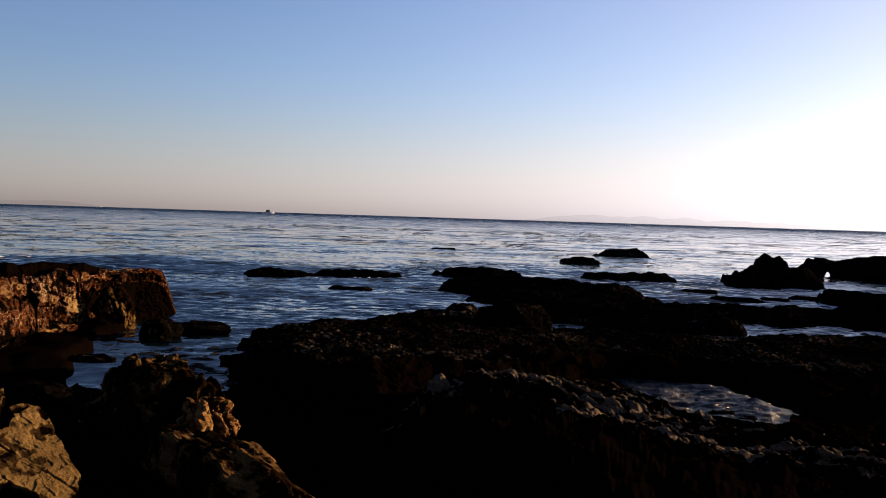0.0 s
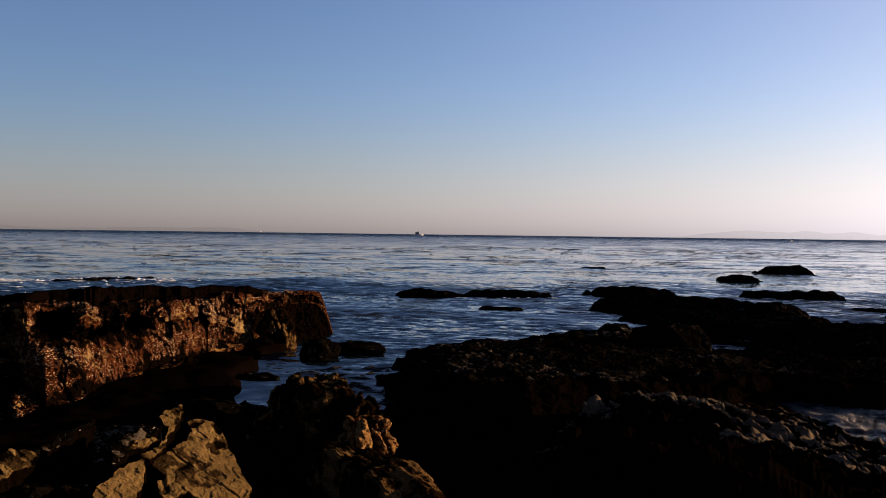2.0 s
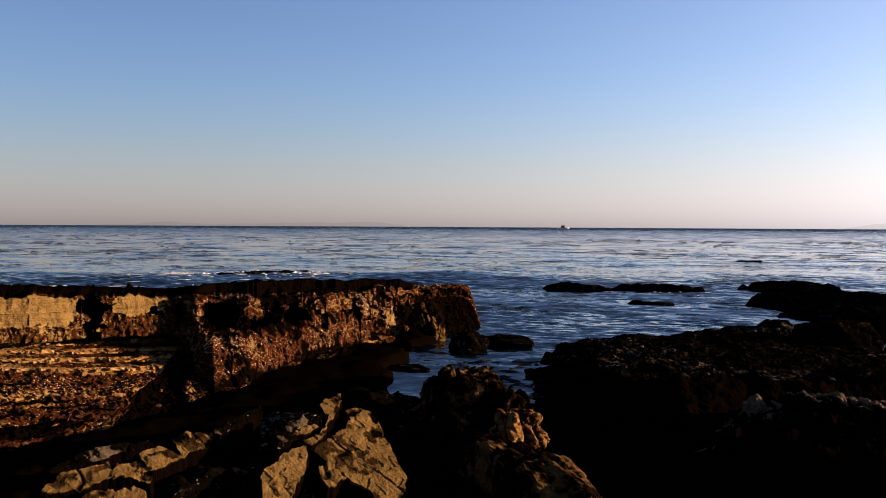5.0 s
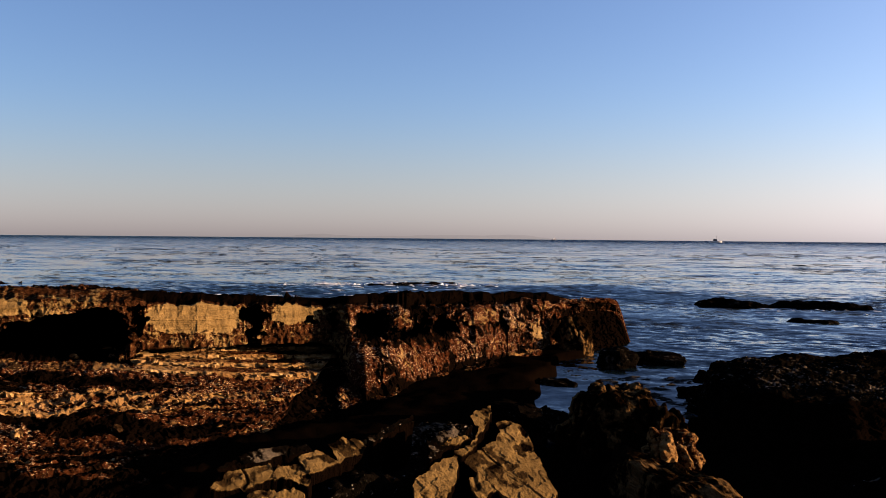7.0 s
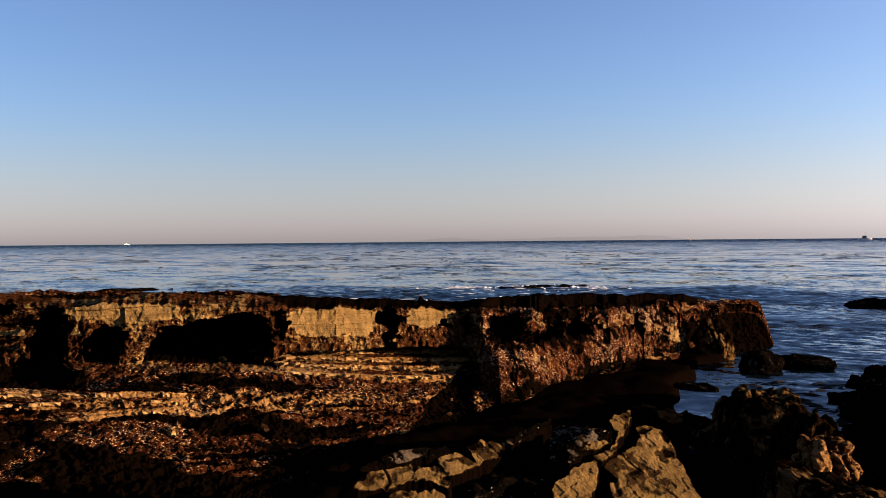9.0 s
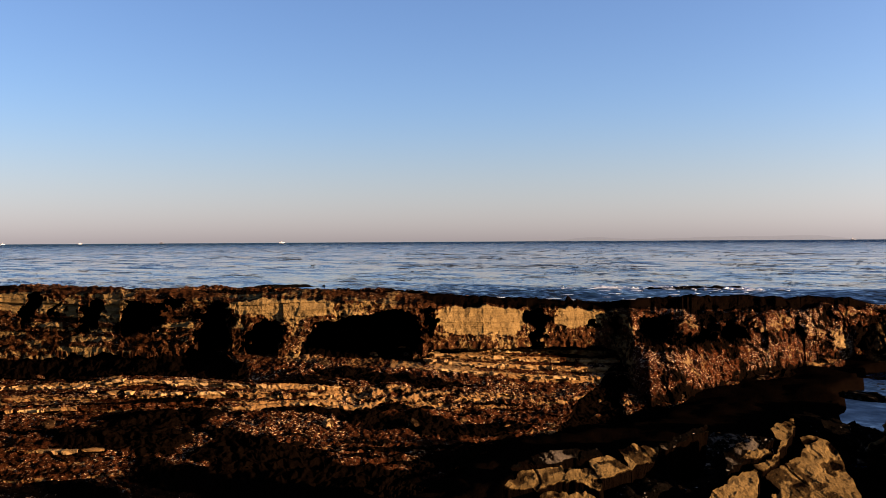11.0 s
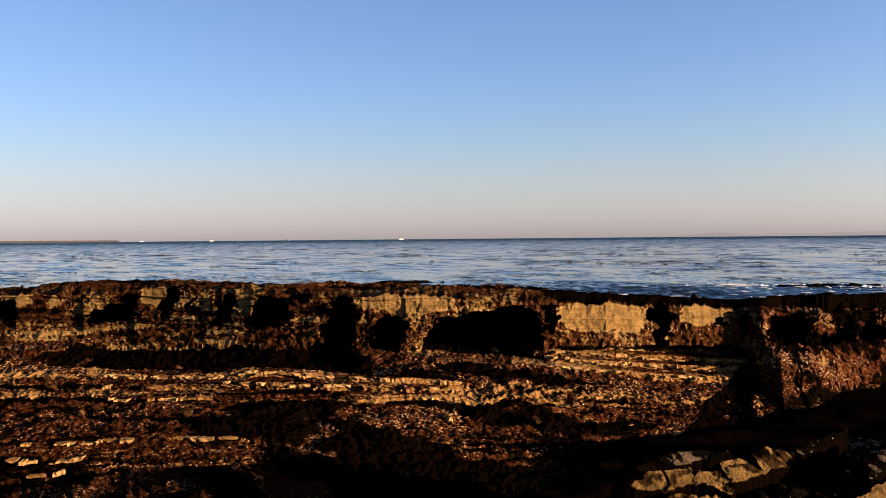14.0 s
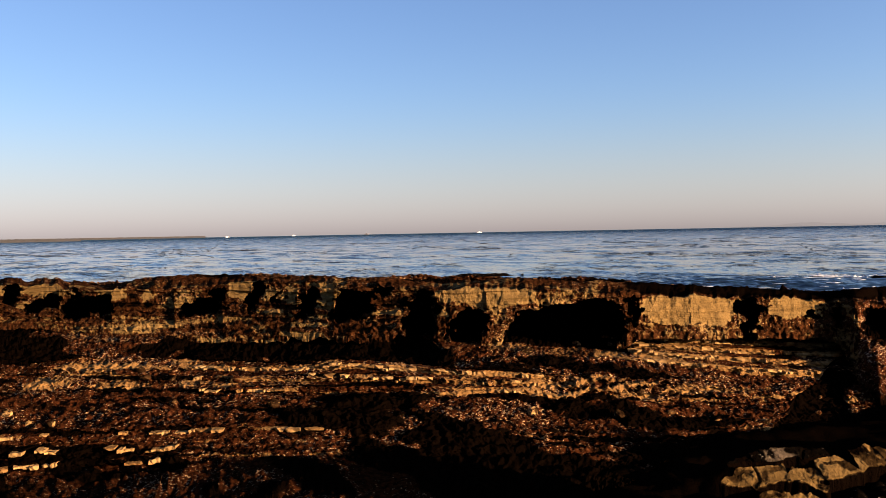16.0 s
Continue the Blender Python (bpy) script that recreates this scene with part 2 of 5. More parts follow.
slab_stone = rock_material("slab_stone", (0.075, 0.047, 0.017), (0.21, 0.136, 0.052), (0.01, 0.006, 0.003), (0.05, 0.03, 0.012), (0.25, 0.17, 0.09), 0.66, 0.0, 0.9)
# kept near black to stand in for shade on the near shore
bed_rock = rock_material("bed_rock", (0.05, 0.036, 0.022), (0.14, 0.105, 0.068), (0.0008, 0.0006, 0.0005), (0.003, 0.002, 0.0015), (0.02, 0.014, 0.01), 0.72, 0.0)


def sea_material():
    """Dark water; its small waves tilt the surface, more in ruffled patches than in calm ones, and its normals lean to
    the camera's spot, near and far off, to darken what it reflects.
    """
    m, nt, b = material("sea_water")
    b.inputs["IOR"].default_value = 1.33
    b.inputs["Roughness"].default_value = 0.06
    g = nt.nodes.new("ShaderNodeNewGeometry")
    out = nt.nodes.new("ShaderNodeVectorMath")
    out.operation = "LENGTH"
    nt.links.new(g.outputs["Position"], out.inputs[0])
    far = out.outputs["Value"]

    def over(lo, hi, a, b):
        n = add(nt, "ShaderNodeMapRange", **{"From Min": lo, "From Max": hi, "To Min": a, "To Max": b})
        nt.links.new(far, n.inputs["Value"])
        return n.outputs["Result"]

    ruffle = calc(nt, "MULTIPLY", noise_tex(nt, place(nt, (0.6, 1, 1)), 0.045, 4, 0.65), noise_tex(nt, place(nt, (0.5, 1, 1)), 0.3, 2, 0.5))
    size = calc(nt, "ADD", 0.25, calc(nt, "MULTIPLY", ruffle, SEA_RUFFLE))
    size = calc(nt, "MULTIPLY", size, over(60.0, 900.0, 1.0, 2.2))
    lanes = add(nt, "ShaderNodeMapRange", **{"From Min": 0.38, "From Max": 0.62, "To Min": 0.45, "To Max": 1.7})
    nt.links.new(noise_tex(nt, place(nt, (0.55, 1, 1)), 0.022, 5, 0.7), lanes.inputs["Value"])
    size = calc(nt, "MULTIPLY", size, lanes.outputs["Result"])
    # base colour bluer offshore and darker inshore, standing in for reflections
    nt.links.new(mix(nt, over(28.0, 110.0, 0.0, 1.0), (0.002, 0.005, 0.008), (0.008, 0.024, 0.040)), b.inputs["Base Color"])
    waves = add(nt, "ShaderNodeTexNoise", Scale=1.6, Detail=6.0, Roughness=0.68)
    nt.links.new(place(nt, (0.7, 1, 1)), waves.inputs["Vector"])
    swell = add(nt, "ShaderNodeTexNoise", Scale=0.2, Detail=4.0, Roughness=0.65)
    nt.links.new(place(nt, (0.45, 1, 1)), swell.inputs["Vector"])
    both = nt.nodes.new("ShaderNodeMix")
    both.data_type = "RGBA"
    nt.links.new(over(20.0, 160.0, 0.2, 0.6), both.inputs["Factor"])
    nt.links.new(waves.outputs["Color"], both.inputs["A"])
    nt.links.new(swell.outputs["Color"], both.inputs["B"])
    lean = nt.nodes.new("ShaderNodeVectorMath")
    lean.operation, lean.inputs[1].default_value = "SUBTRACT", (0.5, 0.5, 0.5)
    nt.links.new(both.outputs["Result"], lean.inputs[0])
    flat = nt.nodes.new("ShaderNodeVectorMath")
    flat.operation, flat.inputs[1].default_value = "MULTIPLY", (1, 1, 0)
    nt.links.new(lean.outputs[0], flat.inputs[0])
    grown = nt.nodes.new("ShaderNodeVectorMath")
    grown.operation = "SCALE"
    nt.links.new(flat.outputs[0], grown.inputs[0])
    nt.links.new(size, grown.inputs["Scale"])
    # normals leaned to the camera's spot, to fit its view
    away = nt.nodes.new("ShaderNodeVectorMath")
    away.operation = "NORMALIZE"
    nt.links.new(g.outputs["Position"], away.inputs[0])
    eyeward = nt.nodes.new("ShaderNodeVectorMath")
    eyeward.operation = "SCALE"
    nt.links.new(away.outputs[0], eyeward.inputs[0])
    patch = calc(nt, "ADD", 0.55, calc(nt, "MULTIPLY", noise_tex(nt, place(nt, (0.5, 1, 1)), 0.012, 5, 0.7), 0.9))
    nt.links.new(calc(nt, "MULTIPLY", calc(nt, "ADD", over(66.0, 92.0, -LEAN_NEAR, 0.0), over(250.0, 1700.0, -0.015, -LEAN_FAR)), patch), eyeward.inputs["Scale"])
    total = nt.nodes.new("ShaderNodeVectorMath")
    total.operation = "ADD"
    nt.links.new(grown.outputs[0], total.inputs[0])
    nt.links.new(g.outputs["Normal"], total.inputs[1])
    both_ways = nt.nodes.new("ShaderNodeVectorMath")
    both_ways.operation = "ADD"
    nt.links.new(total.outputs[0], both_ways.inputs[0])
    nt.links.new(eyeward.outputs[0], both_ways.inputs[1])
    unit = nt.nodes.new("ShaderNodeVectorMath")
    unit.operation = "NORMALIZE"
    nt.links.new(both_ways.outputs[0], unit.inputs[0])
    nt.links.new(unit.outputs[0], b.inputs["Normal"])
    return m


SEA_RUFFLE, LEAN_NEAR, LEAN_FAR = 6.0, 0.15, 0.46
sea_water = sea_material()


def plain(name, lo, hi, rough=0.6, scale=6.0, metal=0.0):
    m, nt, b = material(name)
    nt.links.new(ramp(nt, noise_tex(nt, place(nt), scale, 4), ((0.3, lo), (0.7, hi))), b.inputs["Base Color"])
    b.inputs["Roughness"].default_value = rough
    b.inputs["Metallic"].default_value = metal
    return m


cliff_earth = plain("cliff_earth", (0.05, 0.035, 0.022), (0.13, 0.09, 0.055), 0.95, 0.8)
white_paint = plain("white_paint", (0.42, 0.42, 0.43), (0.52, 0.52, 0.52), 0.5, 1.0)
dark_paint = plain("dark_paint", (0.02, 0.022, 0.03), (0.05, 0.05, 0.06), 0.4, 1.0)
kelp_leaf = plain("kelp_leaf", (0.003, 0.003, 0.002), (0.012, 0.009, 0.005), 0.6, 9.0)
breakwater_stone = plain("breakwater_stone", (0.006, 0.007, 0.009), (0.013, 0.014, 0.017), 0.9, 0.05)
kelp_leaf.node_tree.nodes["Principled BSDF"].inputs["Specular IOR Level"].default_value = 0.05
foam_white = plain("foam_white", (0.16, 0.20, 0.25), (0.5, 0.54, 0.58), 0.6, 3.0)


def pool_material():
    """Dark stirred water with threads of foam."""
    m, nt, b = material("foamy_water")
    vec = place(nt)
    fac = noise_tex(nt, vec, 3.2, 8, 0.75)
    foam = ramp(nt, noise_tex(nt, place(nt, (1.6, 0.7, 1)), 6.5, 8, 0.8), ((0.53, (0, 0, 0)), (0.60, (0.16, 0.16, 0.16)), (0.68, (1, 1, 1))))
    nt.links.new(mix(nt, foam, (0.002, 0.006, 0.011), (0.07, 0.10, 0.135)), b.inputs["Base Color"])
    b.inputs["Roughness"].default_value = 0.25
    b.inputs["Specular IOR Level"].default_value = 0.05
    bp = add(nt, "ShaderNodeBump", Strength=1.0, Distance=0.15)
    nt.links.new(fac, bp.inputs["Height"])
    nt.links.new(bp.outputs["Normal"], b.inputs["Normal"])
    return m


foamy_water = pool_material()


# ---- sea and ground ----
def wave(x, y):
    """Height of the water at a place."""
    D = np.hypot(x, y)
    fade = np.clip(1.2 - D / 240, 0, 1)
    calm = np.clip((D - 14) / 40, 0.25, 1)
    # one low swell stands up before the rock beyond the ledge
    b = np.degrees(np.arctan2(-x, y))
    past = D - 76 - 2.0 * vnoise(b, 0 * b, 0, 6.0, 6)
    swell = 0.5 * np.exp(-(past / np.where(past < 0, 6.5, 3.0)) ** 2) * np.clip((b - 10) / 8, 0, 1) * np.clip((56 - b) / 12, 0, 1)
    return swell + fade * calm * (0.10 * vnoise(x * 0.6 + y * 0.2, y, 0, 7.0, 3) + 0.055 * vnoise(x * 0.7, y, 0, 2.3, 4) + 0.035 * vnoise(x, y, 0, 0.9, 5))


def build_sea():
    az = np.radians(np.concatenate([np.arange(-62, 112, 0.33), np.arange(112, 298.1, 6)]))
    d = np.concatenate([np.geomspace(6, 260, 420), np.geomspace(270, 4900, 60)])
    D, A = np.meshgrid(d, az, indexing="ij")
    x, y = -np.sin(A) * D, np.cos(A) * D
    z = wave(x, y)
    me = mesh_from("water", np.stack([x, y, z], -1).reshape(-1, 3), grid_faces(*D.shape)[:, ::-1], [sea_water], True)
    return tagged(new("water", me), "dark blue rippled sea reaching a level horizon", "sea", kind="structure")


def build_ground():
    az = np.radians(np.concatenate([np.linspace(-180, -45, 80), np.linspace(-44.6, 100, 420), np.linspace(101, 180, 60)]))
    d = np.concatenate([np.linspace(0.05, 8, 70), np.linspace(8.2, 24, 90), np.linspace(24.4, 39, 40), np.geomspace(41, 120, 9)])
    D, A = np.meshgrid(d, az, indexing="ij")
    x, y = -np.sin(A) * D, np.cos(A) * D
    front = np.interp(D, [0, 3.5, 6, 9, 12, 16, 20, 30, 120], [2.85, 2.8, 1.9, 0.9, 0.4, 0.05, -0.6, -1.5, -4])
    back = np.interp(D, [0, 3.5, 8, 20, 120], [2.85, 2.85, 3.0, 3.4, 5.0])
    w = np.clip((np.cos(A - radians(18)) + 0.25) / 0.5, 0, 1)
    land = np.clip((np.degrees(A) - 25) / 6, 0, 1) * np.clip((96 - np.degrees(A)) / 10, 0, 1) * np.clip((24 - D) / 3, 0, 1)
    front = np.maximum(front, front * (1 - land) + 0.02 * land)
    near = np.clip((np.degrees(A) - 22) / 4, 0, 1) * np.clip((96 - np.degrees(A)) / 10, 0, 1) * np.clip((np.interp(np.degrees(A), [22, 34, 40, 46, 52], [17.4, 18.3, 17.4, 15.6, 13.6]) - D) / 1.0, 0, 1)
    front = np.maximum(front, front * (1 - near) + 0.5 * near)
    land = (np.clip(13.6 - np.degrees(A), 0, 1) * np.clip(np.degrees(A) + 12, 0, 1) * np.clip((17.6 - D) / 1.5, 0, 1))
    front = np.maximum(front, front * (1 - land) + 0.42 * land)
    deg = np.degrees(A)
    # black ground added in place of water that reflects the dark ledge
    apron = np.clip((deg - 21.6) / 0.8, 0, 1) * np.clip((50 - deg) / 3, 0, 1) * np.clip((np.interp(deg, [21.6, 22.4, 23.5, 26, 28, 32, 36, 42, 50], [21, 25, 28, 28, 27, 24, 21.5, 19.2, 17]) + 0.8 * vnoise(x, y, 0, 2.0, 12) - D) / 1.0, 0, 1)
    front = np.maximum(front, front * (1 - apron) + 0.27 * apron)
    gully = np.clip((deg - 7.5) / 1, 0, 1) * np.clip((24 - deg) / 1, 0, 1) * np.clip((np.interp(deg, [8, 11, 13, 23], [19.5, 19.0, 18.0, 19.4]) + 0.4 * vnoise(x, y, 0, 1.2, 13) - D) / 0.6, 0, 1)
    front = np.maximum(front, front * (1 - gully) + 0.3 * gully)
    # a low black shelf just above the water along the foot of the ledge
    shelf = np.clip((D - np.interp(deg + 0.7 * vnoise(x, y, 0, 1.6, 15) + 0.35 * vnoise(x, y, 0, 0.5, 16), [18, 20, 21.6, 22.8, 23.8], [36.5, 33, 29.2, 25.5, 20]) + 0.7 * vnoise(x, y, 0, 1.4, 14)) / 1.4, 0, 1) * np.clip((deg - 18) / 1, 0, 1) * np.clip((34 - deg) / 2, 0, 1) * np.clip((38 - D) / 1, 0, 1)
    front = np.maximum(front, front * (1 - shelf) + 0.27 * shelf)
    apron = np.maximum(np.maximum(apron, gully * (D > 13)), shelf)
    z = front * w + back * (1 - w) + 0.20 * (1 - 0.6 * apron * (D > 17)) * fbm(x, y, 0, 1.6, 11, 5, 0.65) * np.clip(D / 5, 0, 1)
    # the shore in view goes near black, shade put into the mask
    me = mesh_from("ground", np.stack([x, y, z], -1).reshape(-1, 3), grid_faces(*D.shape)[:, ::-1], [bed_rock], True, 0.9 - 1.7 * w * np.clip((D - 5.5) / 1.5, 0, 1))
    return tagged(new("ground", me), "wet rocky shore sloping into the sea, blackened as if in shade", "shore", kind="structure")


# unseen cliff added behind the camera to cut sky light on the rocks
def build_unseen_cliff():
    b = np.linspace(106, 276, 180)
    up = np.linspace(0, 1, 60)
    U, B = np.meshgrid(up, b, indexing="ij")
    d = 10 + 8 * U + 1.2 * fbm(B / 6, U * 6, 0, 1.0, 81, 3)
    x, y = polar(B, d)
    z = 2.2 + 40 * U * (1 + 0.1 * vnoise(B / 8, 0 * U, 0, 1.0, 82))
    me = mesh_from("cliff", np.stack([x, y, z], -1).reshape(-1, 3), grid_faces(60, 180), [cliff_earth])
    return tagged(new("cliff", me), "unseen brown earth cliff behind the shore, added to block sky light", "cliff", kind="structure")


build_sea()
build_ground()
build_unseen_cliff()


# ---- contour sheets ----
def sheet(bearings, lines, cols, per_span):
    """A surface through contour lines (distances, heights), near to far. Returns distance, height, bearing, span and place in the span."""
    fine = np.linspace(bearings[0], bearings[-1], cols)
    order = np.argsort(bearings)
    soft = np.ones(9) / 9

    def along(values):
        v = np.interp(fine, np.asarray(bearings, float)[order], np.asarray(values, float)[order])
        return np.convolve(np.pad(v, 4, mode="edge"), soft, "valid")

    ds, zs = [along(d) for d, z in lines], [along(z) for d, z in lines]
    D, Z, S, F = [], [], [], []
    for i, n in enumerate(per_span):
        for k in range(n):
            f = k / n
            D.append(ds[i] * (1 - f) + ds[i + 1] * f)
            Z.append(zs[i] * (1 - f) + zs[i + 1] * f)
            S.append(np.full(cols, i))
            F.append(np.full(cols, f))
    D.append(ds[-1]), Z.append(zs[-1]), S.append(np.full(cols, len(per_span) - 1)), F.append(np.ones(cols))
    return np.array(D), np.array(Z), np.tile(fine, (len(D), 1)), np.array(S), np.array(F)


LEDGE_AT = [96, 88, 80, 72, 65, 58, 50, 44, 38, 32, 26, 21, 17.5, 15.8]
# contours of the ledge: distances, then angles below the eye, along these bearings, from the shore edge to the seaward foot
SHORE_FOOT = ([13, 12.5, 12, 11.5, 11, 11.5, 14, 17.5, 20, 22.5, 28.2, 33.6, 37.3, 38.8], [18, 18.5, 19, 19.5, 20, 19.5, 16.8, 14, 13, 11.5, 9.1, 8.2, 7.6, 7.3])
LOW_SHELF = ([18.5, 18, 17.2, 16.5, 16, 16.2, 17, 18.3, 20.5, 23.3, 28.8, 34.0, 37.6, 39.0], [12.5, 12.8, 13.3, 13.6, 14, 14.2, 13.8, 13.3, 12.4, 11.0, 8.9, 7.8, 7.1, 7.0])
LOW_BAND = ([20, 19.3, 18.4, 17.6, 17.2, 17.3, 18, 19, 21, 24.0, 29.2, 34.3, 37.9, 39.2], [10.3, 10.5, 11.1, 11.4, 12, 12.4, 12.6, 12.4, 11.6, 10.3, 8.6, 7.6, 6.9, 6.8])
MID_SHELF = ([26, 23, 21.5, 20.5, 19.8, 19.6, 20.2, 21, 21.9, 24.5, 29.6, 34.5, 38, 39.3], [8, 8.5, 9.2, 9.7, 10, 10.2, 10.4, 10.6, 10.8, 9.9, 8.4, 7.4, 6.75, 6.7])
LIP = ([28, 25, 23.5, 22.5, 21.3, 20.6, 20.8, 21.6, 22.8, 25.0, 30.0, 34.7, 38.1, 39.4], [6.9, 7.1, 7.4, 7.8, 8.0, 8.6, 9.2, 9.6, 9.6, 9.3, 8.1, 7.2, 6.6, 6.6])
RECESS_BACK = ([36, 30, 27, 25, 23.6, 22.8, 22.6, 23, 24, 25.8, 30.4, 34.9, 38.2, 39.5], [4.9, 5.3, 6.2, 6.6, 6.75, 7.5, 8.2, 8.6, 8.9, 8.8, 7.9, 7.0, 6.45, 6.5])
CAP_FOOT = ([37.5, 32, 29, 27, 25.2, 24.2, 24.2, 24.8, 26, 27.6, 31, 35.2, 38.4, 39.6], [4.0, 4.1, 4.3, 4.6, 4.9, 6.2, 6.35, 6.4, 6.45, 6.4, 6.6, 6.2, 6.0, 6.3])
CAP_RIM = ([39, 34, 31.5, 29.5, 27.5, 26.5, 26.5, 27, 27.5, 29.0, 32, 36, 38.8, 40], [2.6, 2.65, 2.85, 2.8, 3.15, 3.2, 3.5, 3.9, 4.5, 4.5, 4.1, 4.1, 4.0, 5.5])
CREST = ([42, 39, 35, 34, 31, 29.5, 29, 30, 31, 32.5, 35, 37.5, 39.5, 40.5], [2.5, 2.55, 2.85, 2.45, 2.85, 2.95, 3.3, 3.7, 3.95, 4.0, 3.75, 3.8, 3.75, 5.4])
SEA_FOOT = ([52, 48, 44, 42, 40, 38, 37, 37, 38, 39, 40, 41.5, 42, 41.5], [5.6, 6, 6.6, 6.9, 7.2, 7.6, 7.7, 7.7, 7.6, 7.4, 7.2, 6.9, 6.8, 6.9])
LEDGE = [SHORE_FOOT, LOW_SHELF, LOW_BAND, MID_SHELF, LIP, RECESS_BACK, CAP_FOOT, CAP_RIM, CREST, SEA_FOOT]
BAND = [0.1, 0.8, 0.12, 1.0, 0.15, 1.0, 0.35, 0.1, 0.1]      # how strongly each belt is bedded
BARE = [0.06, 0.32, 0.10, 0.40, 0.14, 0.42, 0.22, 0.30, 0.15]  # how much bare stone each belt shows


PER_BELT = (24, 50, 40, 56, 26, 60, 26, 26, 12)
STAIRS = [(5, 6, 33.5, 51), (3, 3, 52.5, 76), (1, 3, 66, 92)]   # belt, steps, from bearing, to bearing


def mussels(x, y, z, seed):
    """Crusts and clumps of shells: short crooked ridges, from -1 to 1."""
    return (1 - 2.6 * np.abs(vnoise(x, y, z * 1.3, 0.19, seed))) * 0.65 + (1 - 2.6 * np.abs(vnoise(x, y, z * 1.3, 0.085, seed + 1))) * 0.35


def strew(parent, x, y, z, cells, count, lo, hi, mats, seed, tan, name="stone"):
    """Loose stones on a sheet, each an object, on a few shared meshes."""
    rng = np.random.RandomState(seed)
    shapes = [rock_mesh(name, (0, 0, -0.5), (1, 1, 1), 0, (0, 0), 800 + 20 * seed + i, 2, 9, 20.0, 0.05, 0.5, [mats[i % len(mats)]], tan, 0.4, 0.2, 0.8, 0) for i in range(6)]
    for c in rng.choice(len(cells), count):
        i, j = cells[c]
        r = lo + (hi - lo) * rng.rand() ** 2
        ob = new(name, shapes[rng.randint(6)])
        ob.parent = parent
        ob.location = (float(x[i, j]), float(y[i, j]), float(z[i, j]) + 0.12 * r)
        ob.rotation_euler = (rng.normal() * 0.3, rng.normal() * 0.3, rng.uniform(0, 6.28))
        ob.scale = (r * rng.uniform(0.8, 1.5), r, r * rng.uniform(0.5, 0.9))


def build_ledge():
    lines = [(d, [EYE - a * math.tan(radians(b)) for a, b in zip(d, dip)]) for d, dip in LEDGE]
    setback = np.interp(LEDGE_AT, [17, 21, 27, 33], [0, 0.5, 0.75, 1])
    lines[6] = (np.array(lines[6][0]) + (2.7 - 2.2 * np.clip((np.array(LEDGE_AT) - 59) / 5, 0, 1)) * setback, lines[6][1])
    lines[7] = (np.array(lines[7][0]) * (1 - setback) + (lines[6][0] + 0.5) * setback, lines[7][1])
    D, Z, B, S, F = sheet(LEDGE_AT, lines, 1300, PER_BELT)
    # bedded belts rise in steps: upright risers, level treads
    stair, tread, nth = 0 * D, 0 * D, 0 * D
    first = np.concatenate([[0], np.cumsum(PER_BELT)])
    for belt, n, b0, b1 in STAIRS:
        rows = slice(first[belt], first[belt + 1] + 1)
        f = np.linspace(0, 1, first[belt + 1] - first[belt] + 1)[:, None] + 0 * B[rows]
        w = np.clip((B[rows] - b0) / 1.5, 0, 1) * np.clip((b1 - B[rows]) / 3, 0, 1) * (0.35 if belt == 1 else 0.9 if belt == 5 else 0.75)
        wob = 0.34 / n * vnoise(B[rows] * 0.45, f * 4, 0, 1.0, 41) * np.sin(np.pi * f)
        t = np.clip(f + wob, 0, 0.99999) * n
        k = np.floor(t)
        up, back = (k + np.clip((t - k) / 0.42, 0, 1)) / n, (k + np.clip((t - k - 0.42) / 0.58, 0, 1)) / n
        d0, d1, z0, z1 = D[rows][0], D[rows][-1], Z[rows][0], Z[rows][-1]
        D[rows] = D[rows] * (1 - w) + w * (d0 + (d1 - d0) * back)
        Z[rows] = Z[rows] * (1 - w) + w * (z0 + (z1 - z0) * up)
        stair[rows], tread[rows], nth[rows] = w, (t - k > 0.45), k + 10 * belt
    x, y = polar(B, D)
    run = np.cumsum(np.hypot(np.diff(x, axis=1, prepend=x[:, :1]), np.diff(y, axis=1, prepend=y[:, :1])), axis=1)
    band = np.take(np.array(BAND), S)
    bare = np.take(np.array(BARE), S)
    edge = np.floor(run / (0.32 + 0.3 * hash01(nth, 6, 0, 42)) + 5 * hash01(nth, 7, 0, 43))
    bare = bare + 0.05 * ((S == 5) & (B > 58)) - 0.06 * ((S == 1) & (B > 67)) + 0.20 * ((S == 3) & (B > 53) & (B < 76)) - 0.12 * ((S < 3) & (B > 46)) + 0.45 * ((S == 5) & (B > 34) & (B < 50))
    Z2 = Z + 0.12 * vnoise(x, y, 0, 3.0, 21)
    k = np.floor((Z2 + 0.02 * vnoise(x, y, Z, 0.5, 22)) / 0.065)
    brick = np.floor(run / (0.3 + 0.5 * hash01(k, 1, 0, 23)) + 7 * hash01(k, 2, 0, 24))
    bed = 0.34 * hash01(k, 3, 0, 25) + 0.20 * hash01(k, brick, 0, 26) - 0.25
    # one dark mask: seaweed patches, and shade painted in recess, gully and hollows
    weed_shade = np.clip(2.4 * fbm(x, y, Z * 2, 2.2, 27, 3) - 0.75 - 0.45 * np.clip((64 - B) / 8, 0, 1), 0, 1) * (1 - 0.45 * band)
    # shade of the long recess, put into the colour
    weed_shade = np.maximum(weed_shade, np.where(S == 4, np.clip((B - 58.5) / 2, 0, 1) * np.clip((79 - B) / 7 + 0.5 * vnoise(x, y, Z, 0.7, 59), 0, 1), 0))
